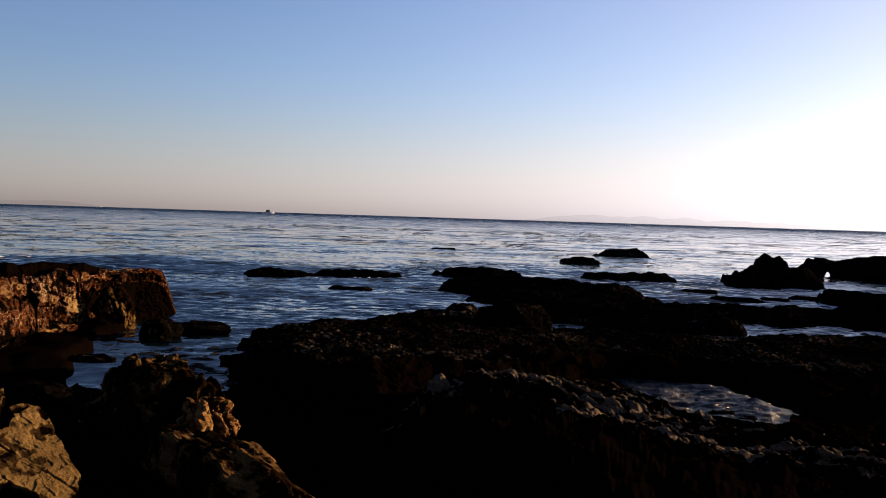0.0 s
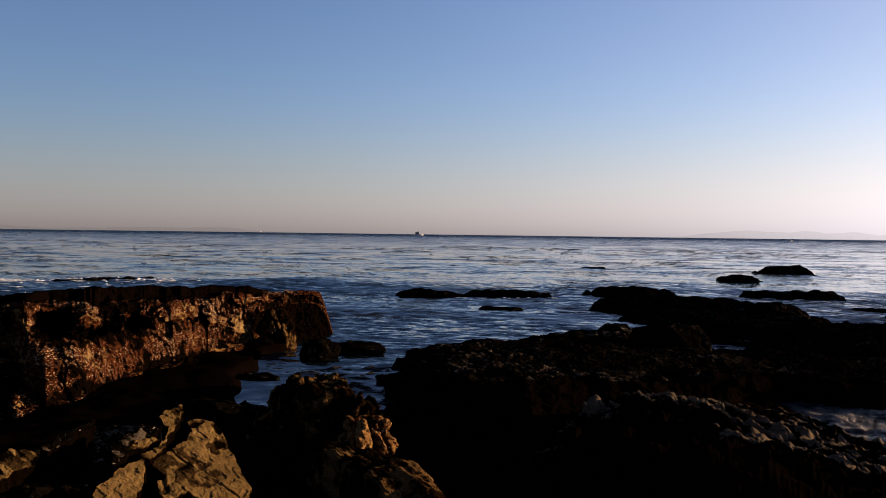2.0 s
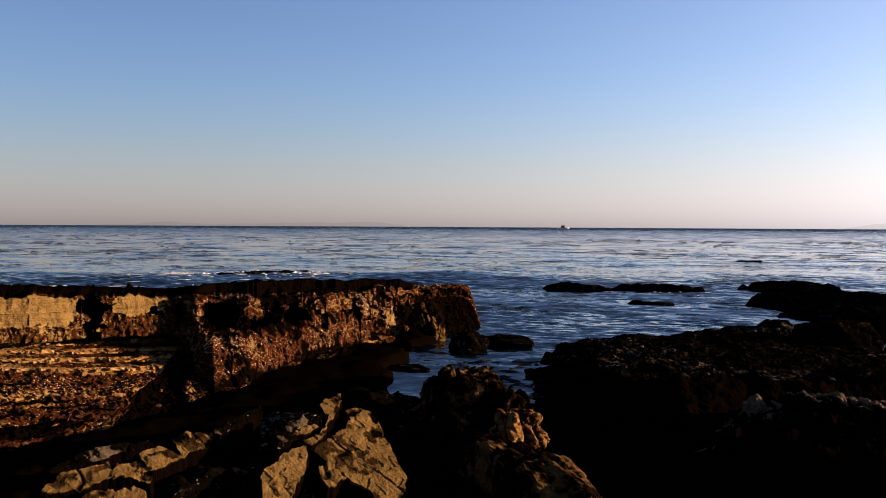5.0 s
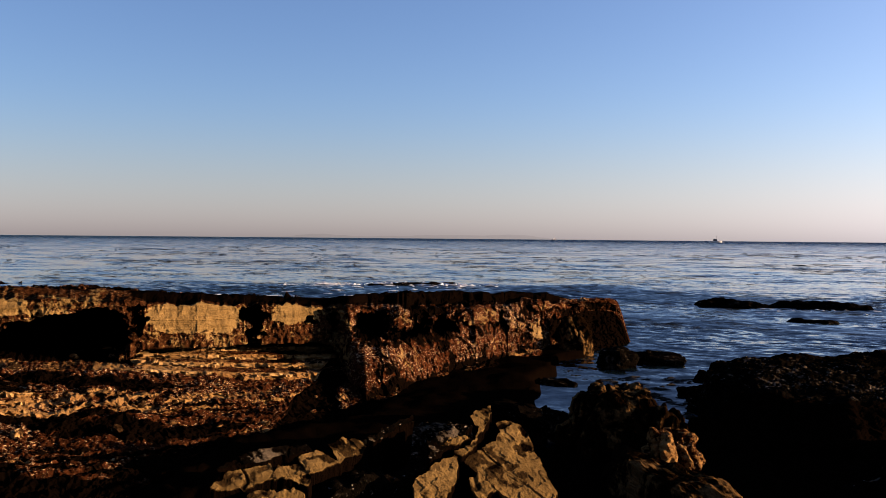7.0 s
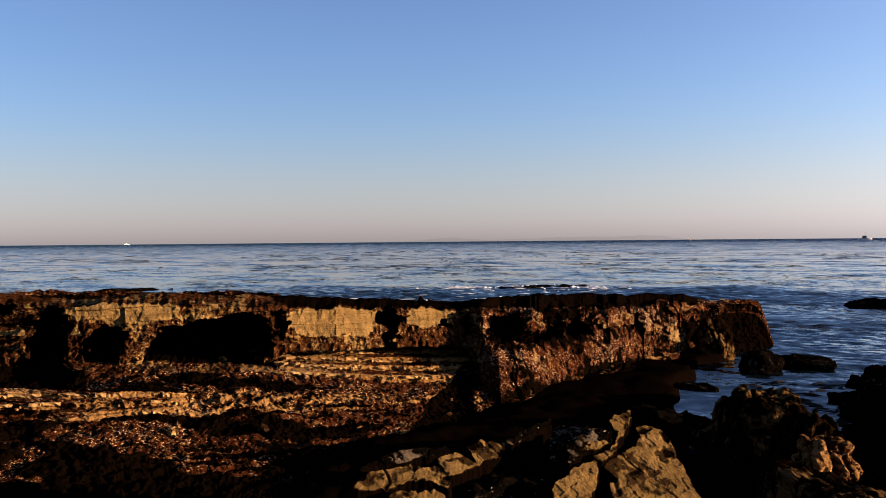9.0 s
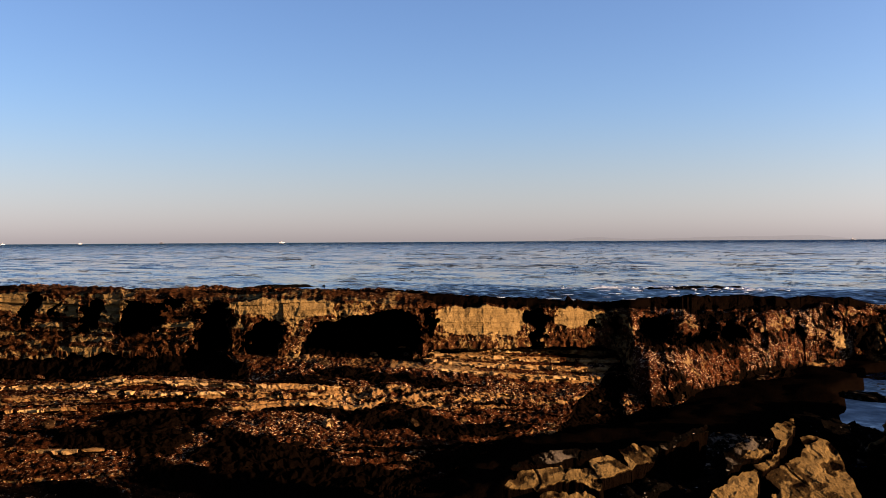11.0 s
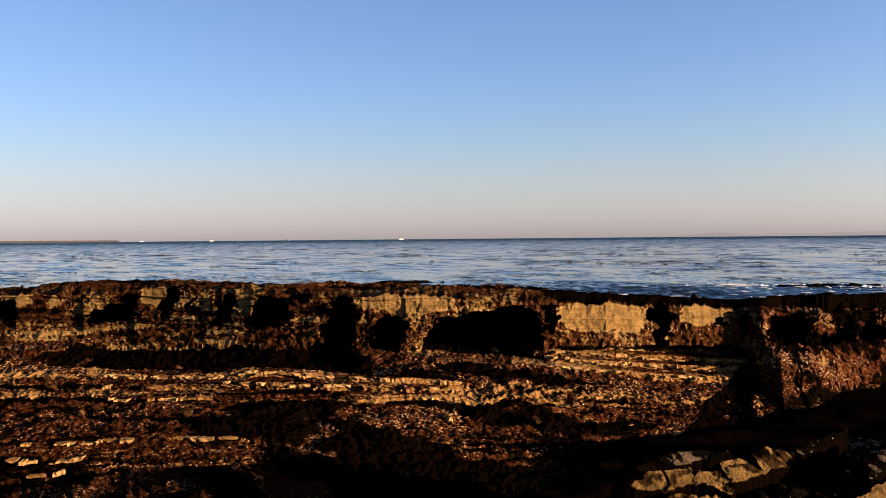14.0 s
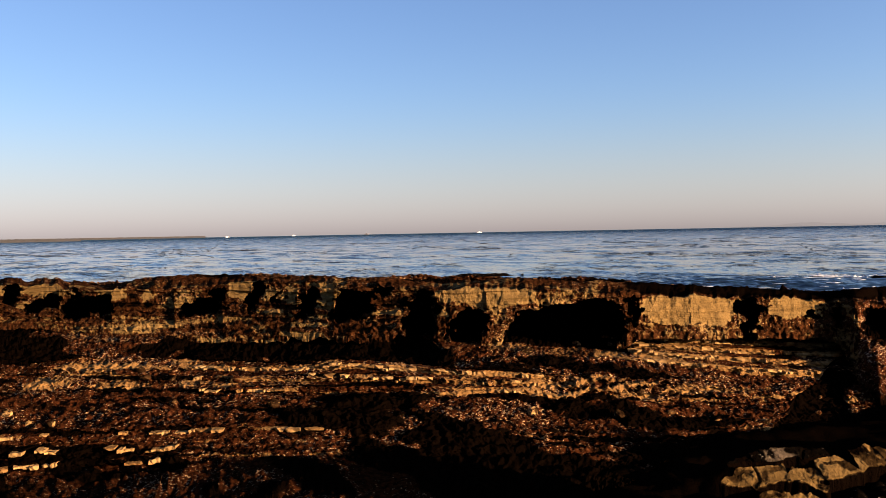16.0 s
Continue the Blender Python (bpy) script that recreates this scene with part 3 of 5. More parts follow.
    weed_shade = np.maximum(weed_shade, np.where((S >= 7) & (B < 46), np.clip((46 - B) / 4, 0, 1) * np.clip((B - 24) / 3, 0, 1), 0))
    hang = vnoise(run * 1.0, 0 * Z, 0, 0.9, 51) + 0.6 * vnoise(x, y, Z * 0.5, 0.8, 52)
    weed_shade = np.maximum(weed_shade, np.clip(2.4 * hang - 0.75 + 0.35 * np.clip((B - 50) / 4, 0, 1) + 1.15 * np.clip((0.55 - Z) / 0.25, 0, 1), 0, 1) * (S < 3) * np.clip((B - 45) / 3, 0, 1) * np.clip((0.75 + 0.2 * np.clip((B - 50) / 4, 0, 1) + 0.3 * vnoise(x, y, 0, 1.3, 53) - Z) / 0.3, 0, 1))
    weed_shade = np.maximum(weed_shade, (S == 6) * np.clip((F - 0.45 - 0.25 * vnoise(x, y, 0, 0.9, 57)) / 0.15, 0, 1) * np.clip((B - 23.2) / 1.2, 0, 1) * np.clip((48 - B) / 2, 0, 1))
    # long low terraces along the slope, shade painted in their hollows
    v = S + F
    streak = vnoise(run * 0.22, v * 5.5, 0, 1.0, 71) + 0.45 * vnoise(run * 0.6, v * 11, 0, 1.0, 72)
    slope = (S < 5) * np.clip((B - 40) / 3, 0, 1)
    weed_shade = np.maximum(weed_shade, slope * np.clip(2.6 * streak - 1.0, 0, 1) * 0.9)
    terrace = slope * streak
    weed_shade = weed_shade * (1 - 0.6 * stair * (1 - tread) * (S != 1))
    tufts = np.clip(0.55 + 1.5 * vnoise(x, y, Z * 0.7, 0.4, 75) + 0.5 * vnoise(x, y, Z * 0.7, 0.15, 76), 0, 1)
    weed_shade = np.maximum(weed_shade, np.maximum(tufts, 0.75) * np.clip(0.8 + 1.5 * hang, 0, 1) * np.clip((B - 44) / 4, 0, 1) * np.clip((62 - B) / 3, 0, 1) * np.clip((np.degrees(np.arctan2(EYE - Z, D)) - 12.4 - 0.12 * np.clip(52 - B, 0, 9)) / 1.0, 0, 1))
    lumps = 0.085 * fbm(x, y, Z * 1.6, 0.36, 28, 3, 0.65) + 0.24 * vnoise(x, y, Z, 1.9, 29)
    lump = 1 - 2 * np.abs(vnoise(x, y, Z * 1.2, 1.5, 35))
    knobs = (0.75 * fbm(x, y, Z * 1.2, 1.1, 34, 2) + 0.45 * lump) * np.isin(S, (3, 4, 5, 6)) * np.clip((34.5 - B) / 3, 0, 1) * np.clip((B - 18.0) / 2.5, 0.15, 1)
    # pockets between the knobs are darkened like shade
    bare = bare - 0.12 * np.clip((36 - B) / 3, 0, 1) - 1.1 * np.clip(-knobs - 0.05, 0, 1)
    ragged = 0.6 * vnoise(x, y, Z, 1.2, 37) + 0.25 * vnoise(x, y, Z, 0.35, 38)
    # a gully runs slanting down the face, placed by angles from the camera's view
    eye_dip = np.degrees(np.arctan2(EYE - Z, D)) - 7.2
    past = np.clip((35.5 + 0.85 * eye_dip + 0.8 * ragged - B) / 0.4, 0, 1) * np.clip((B - 34.4 - 0.2 * eye_dip + 0.9 * ragged) / 0.6, 0, 1) * (S < 6) * np.clip((eye_dip + 0.2) / 0.4, 0, 1)
    # the gully's shadow is put into the mask
    weed_shade = np.maximum(weed_shade, 0.75 * past)
    weed_shade = np.maximum(weed_shade, tufts * np.clip(-0.2 + 2.6 * hang, 0, 1) * np.clip((B - 58) / 1.5, 0, 1) * np.clip((69.5 + ragged - B) / 1.5, 0, 1) * np.clip((eye_dip - 4.4 + 0.8 * hang) / 0.6, 0, 1) * np.clip((8.4 + ragged - eye_dip) / 0.6, 0, 1))
    weed_shade = np.maximum(weed_shade, np.clip((58 - B) / 4, 0, 1) * np.clip((0.26 + 0.16 * vnoise(x, y, 0, 1.1, 38) - Z) / 0.2, 0, 1))
    weed_shade = np.maximum(weed_shade, np.clip((21.2 - B) / 1.0, 0, 1) * np.isin(S, (3, 4, 5, 6)) * (0.1 + 0.5 * np.clip((eye_dip + 2.5 + 0.4 * ragged) / 0.4, 0, 1)))
    fine = 0.6 * fbm(x, y, Z, 0.17, 44, 3, 0.7) + 1.1 * mussels(x, y, Z, 74)
    D = D - 0.055 * fine * (1 - 0.5 * stair) - stair * (1 - tread) * (0.16 * hash01(nth, edge, 0, 45) - 0.05)
    Z = Z + (0.035 - 0.02 * stair) * fbm(x, y, 5, 0.13, 46, 2, 0.7)
    Z = Z - 0.055 * terrace * (1 - 0.7 * stair)
    D = D - knobs - (1 - 0.85 * stair) * band * bed * (1 - 0.6 * weed_shade) - lumps * (1 - 0.55 * band) * (1.1 - 0.7 * stair) - 0.12 * weed_shade
    flat = np.isin(S, (0, 2, 4, 7))
    D = D + 0.8 * past * np.clip((2.3 - Z) / 0.5, 0, 1)
    under = 2.1 * np.clip((B - 59.5) / 1.5, 0, 1) * np.clip((79 - B) / 5, 0, 1)
    D = D + under * np.select([S == 4, S == 5, S == 6], [F ** 2, (1 - F) ** 4, 0.0], 0)
    D = D + 1.2 * np.clip((B - 20.2) / 0.5, 0, 1) * np.clip((22.0 - B) / 0.7, 0, 1) * np.isin(S, (3, 4, 5))
    # the cap blocks stand before this back wall
    behind = 2.3 * np.clip((B - 47.5) / 1.0, 0, 1)
    D = D + behind * np.select([S == 5, S == 6, S == 7], [np.clip((F - 0.02) / 0.2, 0, 1), 1.0, 1 - F], 0)
    # the back wall is blackened as if shaded
    weed_shade = np.maximum(weed_shade, (behind > 0.5) * np.isin(S, (5, 6)) * (F > 0.1))
    Z = Z - np.where(S == 4, 0.3 * np.sin(np.pi * F) * np.clip((B - 56) / 4, 0, 1), 0)
    Z = Z + (1 - 0.75 * stair) * np.where(flat, 1.0, 0.35) * (0.05 * fbm(x, y, 0, 0.3, 30, 3, 0.65) + 0.09 * vnoise(x, y, 0, 1.3, 31)) + 0.05 * weed_shade
    D = D - 0.10 * weed_shade * fbm(x, y, Z, 0.2, 39, 2, 0.7)
    tip = np.clip((17.6 - B) / 1.6, 0, 1)
    tip = tip * tip * (3 - 2 * tip)
    Z = Z * (1 - tip) - 0.6 * tip + 0.1 * tip * fbm(x, y, Z, 0.8, 36, 2)
    x, y = polar(B, D)
    tan = bare + 0.75 * (hash01(k, 5, 0, 32) - 0.5) * band + 0.4 * (hash01(k, brick, 1, 33) - 0.5) * band - 1.7 * weed_shade
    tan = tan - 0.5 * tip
    # risers paler, treads near black: sun and shade put into the mask
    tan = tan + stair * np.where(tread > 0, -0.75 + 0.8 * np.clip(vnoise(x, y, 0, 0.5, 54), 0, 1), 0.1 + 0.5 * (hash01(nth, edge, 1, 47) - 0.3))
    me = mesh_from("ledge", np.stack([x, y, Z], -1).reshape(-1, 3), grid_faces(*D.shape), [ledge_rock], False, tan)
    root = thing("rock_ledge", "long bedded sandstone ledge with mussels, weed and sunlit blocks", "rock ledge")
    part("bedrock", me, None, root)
    strew(root, x, y, Z, np.argwhere((S == 7) & (B > 44)), 80, 0.06, 0.16, [ledge_rock, dark_stone], 1, 0.3)
    strew(root, x, y, Z, np.argwhere((S == 5) & (B > 48) & (B < 59)), 40, 0.10, 0.34, [ledge_rock, pale_bed], 2, 0.45)
    strew(root, x, y, Z, np.argwhere(np.isin(S, (2, 3)) & (B > 26)), 70, 0.10, 0.26, [ledge_rock, pale_bed], 3, 0.35)
    return root, x, y, Z, B, first


ledge, ledge_x, ledge_y, ledge_z, ledge_b, ledge_rows = build_ledge()

# the cap bed along the crest of the ledge: bearing, angle below the eye of its top, of its foot, of the crest behind it
CAP_LINE = [
    (96, 2.6, 4.3, 2.5), (88, 2.62, 4.9, 2.5), (85, 2.66, 5.0, 2.6), (82, 2.85, 5.6, 2.8), (80, 3.12, 5.9, 3.03), (78.5, 3.0, 6.0, 2.5), (75, 2.95, 6.3, 2.37), (72.5, 2.85, 6.4, 2.5),
    (70, 2.95, 6.45, 2.72), (67, 3.1, 6.5, 2.8), (63.8, 3.3, 6.5, 2.82), (62, 3.5, 6.6, 3.1), (60, 3.56, 7.4, 3.45), (57, 3.58, 7.6, 3.2), (53.7, 3.72, 7.7, 3.2), (50, 3.8, 7.7, 3.32), (48.5, 3.9, 7.4, 3.45),
    (47, 4.05, 6.6, 3.5), (43.7, 4.25, 6.55, 3.62), (41.2, 4.4, 6.5, 3.82), (39.5, 4.25, 6.5, 4.0), (36.5, 4.57, 6.45, 4.1), (35.6, 4.55, 6.6, 3.9), (33.9, 4.6, 10.2, 3.72), (32.4, 4.6, 10.4, 3.65), (28, 4.5, 9.4, 3.55), (24.6, 4.35, 8.4, 3.52), (23.4, 3.95, 8.1, 3.55), (22, 4.0, 7.7, 3.6), (20, 4.5, 7.1, 3.9),
]
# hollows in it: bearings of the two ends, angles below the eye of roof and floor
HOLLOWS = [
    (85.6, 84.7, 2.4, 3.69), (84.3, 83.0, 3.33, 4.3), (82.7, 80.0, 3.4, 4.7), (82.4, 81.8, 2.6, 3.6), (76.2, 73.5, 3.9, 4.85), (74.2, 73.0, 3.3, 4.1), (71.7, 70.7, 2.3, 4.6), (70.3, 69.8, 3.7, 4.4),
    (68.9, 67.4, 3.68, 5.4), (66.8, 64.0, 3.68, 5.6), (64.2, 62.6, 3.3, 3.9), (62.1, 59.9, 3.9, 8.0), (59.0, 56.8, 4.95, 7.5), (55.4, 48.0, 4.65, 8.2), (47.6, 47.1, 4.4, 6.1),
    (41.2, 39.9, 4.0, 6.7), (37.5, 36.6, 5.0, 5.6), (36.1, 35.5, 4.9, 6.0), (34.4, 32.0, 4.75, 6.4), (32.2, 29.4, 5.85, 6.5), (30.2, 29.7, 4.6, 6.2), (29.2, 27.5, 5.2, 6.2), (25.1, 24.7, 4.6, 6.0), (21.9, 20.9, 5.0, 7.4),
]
# faces of bare tan stone, and painted sunlit patches below bearing 35, likewise
BARE_LIT_FACES = [
    (88, 85.6, 2.5, 3.5), (84.8, 82.6, 2.6, 3.4), (80.7, 79.2, 2.9, 3.8), (78.6, 77.4, 3.0, 3.9), (73.3, 71.7, 2.9, 4.1), (70.7, 69.8, 3.1, 4.2), (69.7, 68.7, 3.2, 4.4), (67.3, 66.2, 3.5, 4.4),
    (59.9, 53.7, 3.35, 4.8), (59.8, 58.8, 4.7, 5.55), (47.0, 41.1, 4.0, 6.0), (39.6, 36.5, 4.1, 5.6), (35.2, 34.6, 4.6, 5.75), (32.0, 30.3, 4.7, 5.8), (29.6, 28.7, 4.8, 5.6), (28.4, 27.7, 4.5, 5.1),
    (27.3, 25.2, 4.4, 5.6), (24.5, 23.5, 5.0, 6.1), (23.3, 22.1, 5.2, 6.8), (23.4, 20.0, 3.9, 4.6), (20.8, 20.0, 4.8, 6.2),
]
JOINTS = (96, 91, 87.9, 85.2, 82.8, 79.9, 76.3, 73.4, 71.2, 68.8, 66.5, 62.0, 59.9, 56.7, 53.5, 47.7, 44.0, 41.2, 39.7, 36.4, 34.6, 32.2, 30.2, 28.4, 26.5, 24.4, 22.2, 20.0)


def in_boxes(B, dip, boxes, seed, wob, soft, lean=0.0):
    """How far inside ragged boxes of bearing and angle, 0 to 1."""
    b = B + wob * (0.8 * vnoise(B, dip * 1.6, 0, 0.9, seed) + 0.5 * vnoise(B, dip * 1.6, 0, 0.35, seed + 1) + 0.3 * vnoise(B, dip, 0, 0.12, seed + 2))
    v = dip + 0.7 * wob * (0.8 * vnoise(B, dip * 1.6, 5, 0.9, seed + 3) + 0.5 * vnoise(B, dip * 1.6, 5, 0.35, seed + 4) + 0.3 * vnoise(B, dip, 5, 0.12, seed + 5))
    deep = 0 * B
    for b0, b1, top, foot in boxes:
        u, half, tall = (b - (b0 + b1) / 2) / ((b0 - b1) / 2), (b0 - b1) / 2, (foot - top) / 2
        w = (v - (top + foot) / 2) / tall - lean * u
        inner = 1.04 - (np.abs(u) ** 3 + np.abs(w) ** 3) ** (1 / 3)
        deep = np.maximum(deep, np.clip(inner * min(half, 1.5 * tall) / soft, 0, 1))
    return deep


def build_caps():
    """Blocks of the cap bed, end to end: broken faces, deep hollows with shade painted in, a ragged top and the crest
    behind it.
    """
    at = np.array(LEDGE_AT[::-1], float)
    rim = np.array(LEDGE[6][0][::-1])
    line = np.array(CAP_LINE[::-1])
    cut = np.array(JOINTS)
    b = np.linspace(96, 20, 1681)
    top, foot, crest = (np.interp(b, line[:, 0], line[:, q]) for q in (1, 2, 3))
    knob = np.clip((35.6 - b) / 2.2, 0, 1)
    knob = knob * knob * (3 - 2 * knob)
    bench = np.clip((b - 60) / 2, 0, 1)
    brow = np.interp(b, at, rim) - 0.55 + knob * 0.9 + 1.2 * np.clip((22.5 - b) / 2.5, 0, 1)
    near = brow * (1 - knob) + knob * (np.interp(b, at, np.array(LEDGE[0][0][::-1])) + 1.5 + 0.9 * np.clip((22.5 - b) / 2.5, 0, 1))
    near = near - 0.45 * bench
    slope = 0.35 * (1 - knob) + knob * (brow - near) + 1.0 * bench

    def piece(b, f):
        """Which block a place on the face belongs to, with crooked joints, and how far along it."""
        bw = b + 0.8 * vnoise(b, f * 2.4, 0, 0.8, 361) + 0.3 * vnoise(b, f * 3, 0, 0.25, 362)
        n = np.clip(np.searchsorted(-cut, -bw, side="right") - 1, 0, len(cut) - 2)
        return n, (cut[n] - bw) / (cut[n] - cut[n + 1]), (cut[n] - cut[n + 1]) * 0.42

    n = piece(b, 1.0 + 0 * b)[0]
    foot = foot + bench * (0.28 * vnoise(b, 0, 0, 2.0, 367) + 0.16 * vnoise(b, 0, 0, 0.5, 368) + 0.1 * vnoise(b, 0, 0, 0.2, 369))
    top = top + 0.12 * (hash01(n, 3, 0, 303) - 0.5) + 0.13 * vnoise(b, 0, 0, 0.6, 304) + 0.08 * vnoise(b, 0, 0, 0.2, 305)
    crest = crest + 0.11 * vnoise(b, 3, 0, 1.1, 306) + 0.04 * vnoise(b, 3, 0, 0.25, 307)
    crest = np.minimum(crest, top - 0.05)
    face = np.linspace(0, 1, 72)
    D, Z, T, W = [], [], [], []
    floor_z = EYE - near * np.tan(np.radians(foot)) - 0.12

    def row(d, z, tan, weight):
        D.append(d), Z.append(z), T.append(tan), W.append(weight)

    for f in (1.0, 0.6, 0.25):
        # the underside is coloured dark like shade
        row(near + 0.3 + 2.4 * f, floor_z + 0.1, 0 * b - 1.2, 0 * b)
    for f in face:
        dip = foot + (top - foot) * f
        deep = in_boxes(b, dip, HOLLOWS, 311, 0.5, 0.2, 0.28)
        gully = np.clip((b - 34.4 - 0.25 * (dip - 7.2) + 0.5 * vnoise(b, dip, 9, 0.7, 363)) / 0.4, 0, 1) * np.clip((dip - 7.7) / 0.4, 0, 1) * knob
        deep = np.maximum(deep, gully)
        bare = in_boxes(b, dip, BARE_LIT_FACES, 321, 0.5, 0.25)
        n, along, wide = piece(b, f + 0 * b)
        beds = (np.floor(6 * f) + np.clip((6 * f % 1 - 0.62) / 0.38, 0, 1)) / 6
        rise = (f ** 1.5 + (1 - f ** 1.5) * np.clip((f - 0.66) / 0.14, 0, 1) * np.clip((b - 31.5) / 2, 0, 1)) * knob + (1 - knob) * (f * (1 - bench) + bench * np.minimum(beds, 0.62))
        d = near + slope * rise + 0.08 * (hash01(n, 1, 0, 301) - 0.5) * np.clip((36 - b) / 2, 0, 1) + (along - 0.5) * np.minimum(wide, 1.6) * (0.06 + 0.06 * hash01(n, 2, 0, 302)) * np.clip((36 - b) / 2, 0, 1) + 0.12 * knob * (1 - f)
        d = d - 0.35 * knob * bare
        z = EYE - d * np.tan(np.radians(dip)) - (0.12 if f == 0 else 0.0)
        # below the knobs a belt of mussels and barnacles, paling into dark red weed
        under = dip - 6.38 - 0.126 * (b - 27.9) + 0.35 * vnoise(b, dip, 4, 0.9, 370)
        belt = np.clip(under / 0.35, 0, 1) * (0.55 + 0.45 * np.clip((2.0 - under) / 0.7, 0, 1))
        # hollows and gully go near black in the mask, as painted shade
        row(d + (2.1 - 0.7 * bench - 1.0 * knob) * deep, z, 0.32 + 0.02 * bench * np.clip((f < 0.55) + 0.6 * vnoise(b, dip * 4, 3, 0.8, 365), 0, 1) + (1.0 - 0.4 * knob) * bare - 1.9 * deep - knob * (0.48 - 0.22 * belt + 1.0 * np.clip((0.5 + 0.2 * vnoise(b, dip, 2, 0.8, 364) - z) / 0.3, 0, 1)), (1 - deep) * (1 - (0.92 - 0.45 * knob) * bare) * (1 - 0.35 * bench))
    near = d
    lip = EYE - near * np.tan(np.radians(top))
    peak = EYE - (near + 1.5) * np.tan(np.radians(crest))
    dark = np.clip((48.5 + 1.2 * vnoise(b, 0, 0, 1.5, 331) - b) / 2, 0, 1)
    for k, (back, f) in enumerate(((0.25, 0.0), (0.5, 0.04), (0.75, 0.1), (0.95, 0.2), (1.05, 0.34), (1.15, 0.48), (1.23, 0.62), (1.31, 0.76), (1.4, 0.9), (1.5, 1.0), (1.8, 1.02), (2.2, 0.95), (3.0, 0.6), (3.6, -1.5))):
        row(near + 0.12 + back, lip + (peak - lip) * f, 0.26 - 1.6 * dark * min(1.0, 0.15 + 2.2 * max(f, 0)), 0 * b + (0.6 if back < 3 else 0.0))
    D, Z, T, W = (np.array(q) for q in (D, Z, T, W))
    B = np.tile(b, (len(D), 1))
    x, y = polar(B, D)
    bed = np.floor((Z + 0.05 * vnoise(x, y, Z, 0.9, 341)) / 0.12)
    ledgy = np.clip((B - 60) / 2, 0, 1)
    seam = 0.05 * (hash01(bed, np.floor(x / 1.1), 0, 342) - 0.5) + 0.20 * ledgy * (hash01(bed, 0, 0, 352) - 0.5)
    facet = 0.15 * vnoise(x, y, Z * 1.1, 0.8, 343) + 0.13 * (1 - 2 * np.abs(vnoise(x, y, Z * 1.2, 0.75, 351))) + 0.06 * (1 - 2 * np.abs(vnoise(x, y, Z * 1.2, 0.3, 344)))
    strong = 0.4 + 0.5 * np.clip((33.9 - B) / 1.4, 0, 1)
    strong = strong * (1 - 0.7 * ledgy)
    D = D - strong * facet - ((0.05 + 0.03 * np.clip((33.9 - B) / 1.4, 0, 1)) * mussels(x, y, Z, 345) + 0.035 * fbm(x, y, Z, 0.3, 346, 3, 0.6)) * W - seam - 0.012 * fbm(x, y, Z, 0.12, 347, 2, 0.6)
    Z = Z + (0.03 * fbm(x, y, Z, 0.25, 348, 3, 0.6) + np.clip((33.9 - B) / 1.4, 0, 1) * (0.11 * vnoise(x, y, Z, 0.75, 371) + 0.07 * vnoise(x, y, Z, 0.3, 372))) * W
    x, y = polar(B, D)
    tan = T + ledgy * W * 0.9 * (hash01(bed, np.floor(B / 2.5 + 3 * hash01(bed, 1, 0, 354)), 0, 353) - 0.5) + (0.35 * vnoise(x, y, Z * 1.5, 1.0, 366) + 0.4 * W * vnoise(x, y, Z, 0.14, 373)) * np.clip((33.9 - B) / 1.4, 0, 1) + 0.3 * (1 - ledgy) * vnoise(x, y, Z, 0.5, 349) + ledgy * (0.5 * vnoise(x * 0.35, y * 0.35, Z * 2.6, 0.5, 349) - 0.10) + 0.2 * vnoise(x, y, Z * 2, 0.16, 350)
    verts = np.stack([x, y, Z], -1)
    rows = len(D)
    for i in range(len(cut) - 1):
        cols = np.where((b <= cut[i] + 1e-6) & (b >= cut[i + 1] - 0.05))[0]
        v, m = verts[:, cols], len(cols)
        quads = [grid_faces(rows, m)]
        k = np.arange(rows // 2 - 1)
        for side, turn in ((0, 1), (m - 1, -1)):
            lo, hi = k * m + side, (rows - 1 - k) * m + side
            quads.append(np.stack([lo, lo + m, hi - m, hi], 1)[:, ::turn])
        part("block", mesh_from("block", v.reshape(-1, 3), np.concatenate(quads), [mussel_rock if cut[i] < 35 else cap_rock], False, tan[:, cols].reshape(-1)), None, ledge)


build_caps()

# ---- the dark reef ----
REEF_AT = [13, 11, 8, 4, 0, -4, -8, -12, -16, -20, -25, -30, -38]
# contours of the reef: distances, heights
GULLY_EDGE = ([14, 12.5, 11.5, 11, 11, 10, 9, 8.5, 8.5, 8.5, 8.5, 9, 10], [-0.4, 0, 0.1, 0.1, 0.1, 0.3, 0.7, 0.9, 0.9, 0.9, 0.9, 0.9, 0.9])
BEDS_TOP = ([18, 16, 15, 14.5, 16.9, 16.4, 15.9, 15.1, 14.2, 14.0, 13.4, 12.8, 13], [-0.4, -0.2, 0.25, 0.38, 0.95, 1.1, 1.12, 1.1, 1.1, 1.1, 1.1, 1.1, 1.1])
POOL_NEAR = ([20, 18, 17, 16.5, 19.0, 20.3, 21.6, 23, 21.3, 20, 19.5, 19, 19], [-0.4, -0.3, 0.3, 0.5, 0.95, 0.88, 0.65, 0.25, 0.2, 0.2, 0.4, 0.5, 0.6])
POOL_FAR = ([21, 19.5, 18.5, 18, 19.8, 21.2, 22.6, 25.2, 24.8, 23.5, 22.5, 22, 22], [-0.3, -0.2, 0.3, 0.48, 0.5, 0.5, 0.4, 0.15, 0.1, 0.1, 0.2, 0.3, 0.4])
PLATEAU_NEAR = ([22, 21.2, 20.6, 20.2, 21, 22, 23.5, 25, 26, 26, 26.5, 28, 30], [0.9, 1.2, 1.3, 1.28, 1.2, 1.1, 1.0, 0.9, 0.8, 0.75, 0.7, 0.65, 0.6])
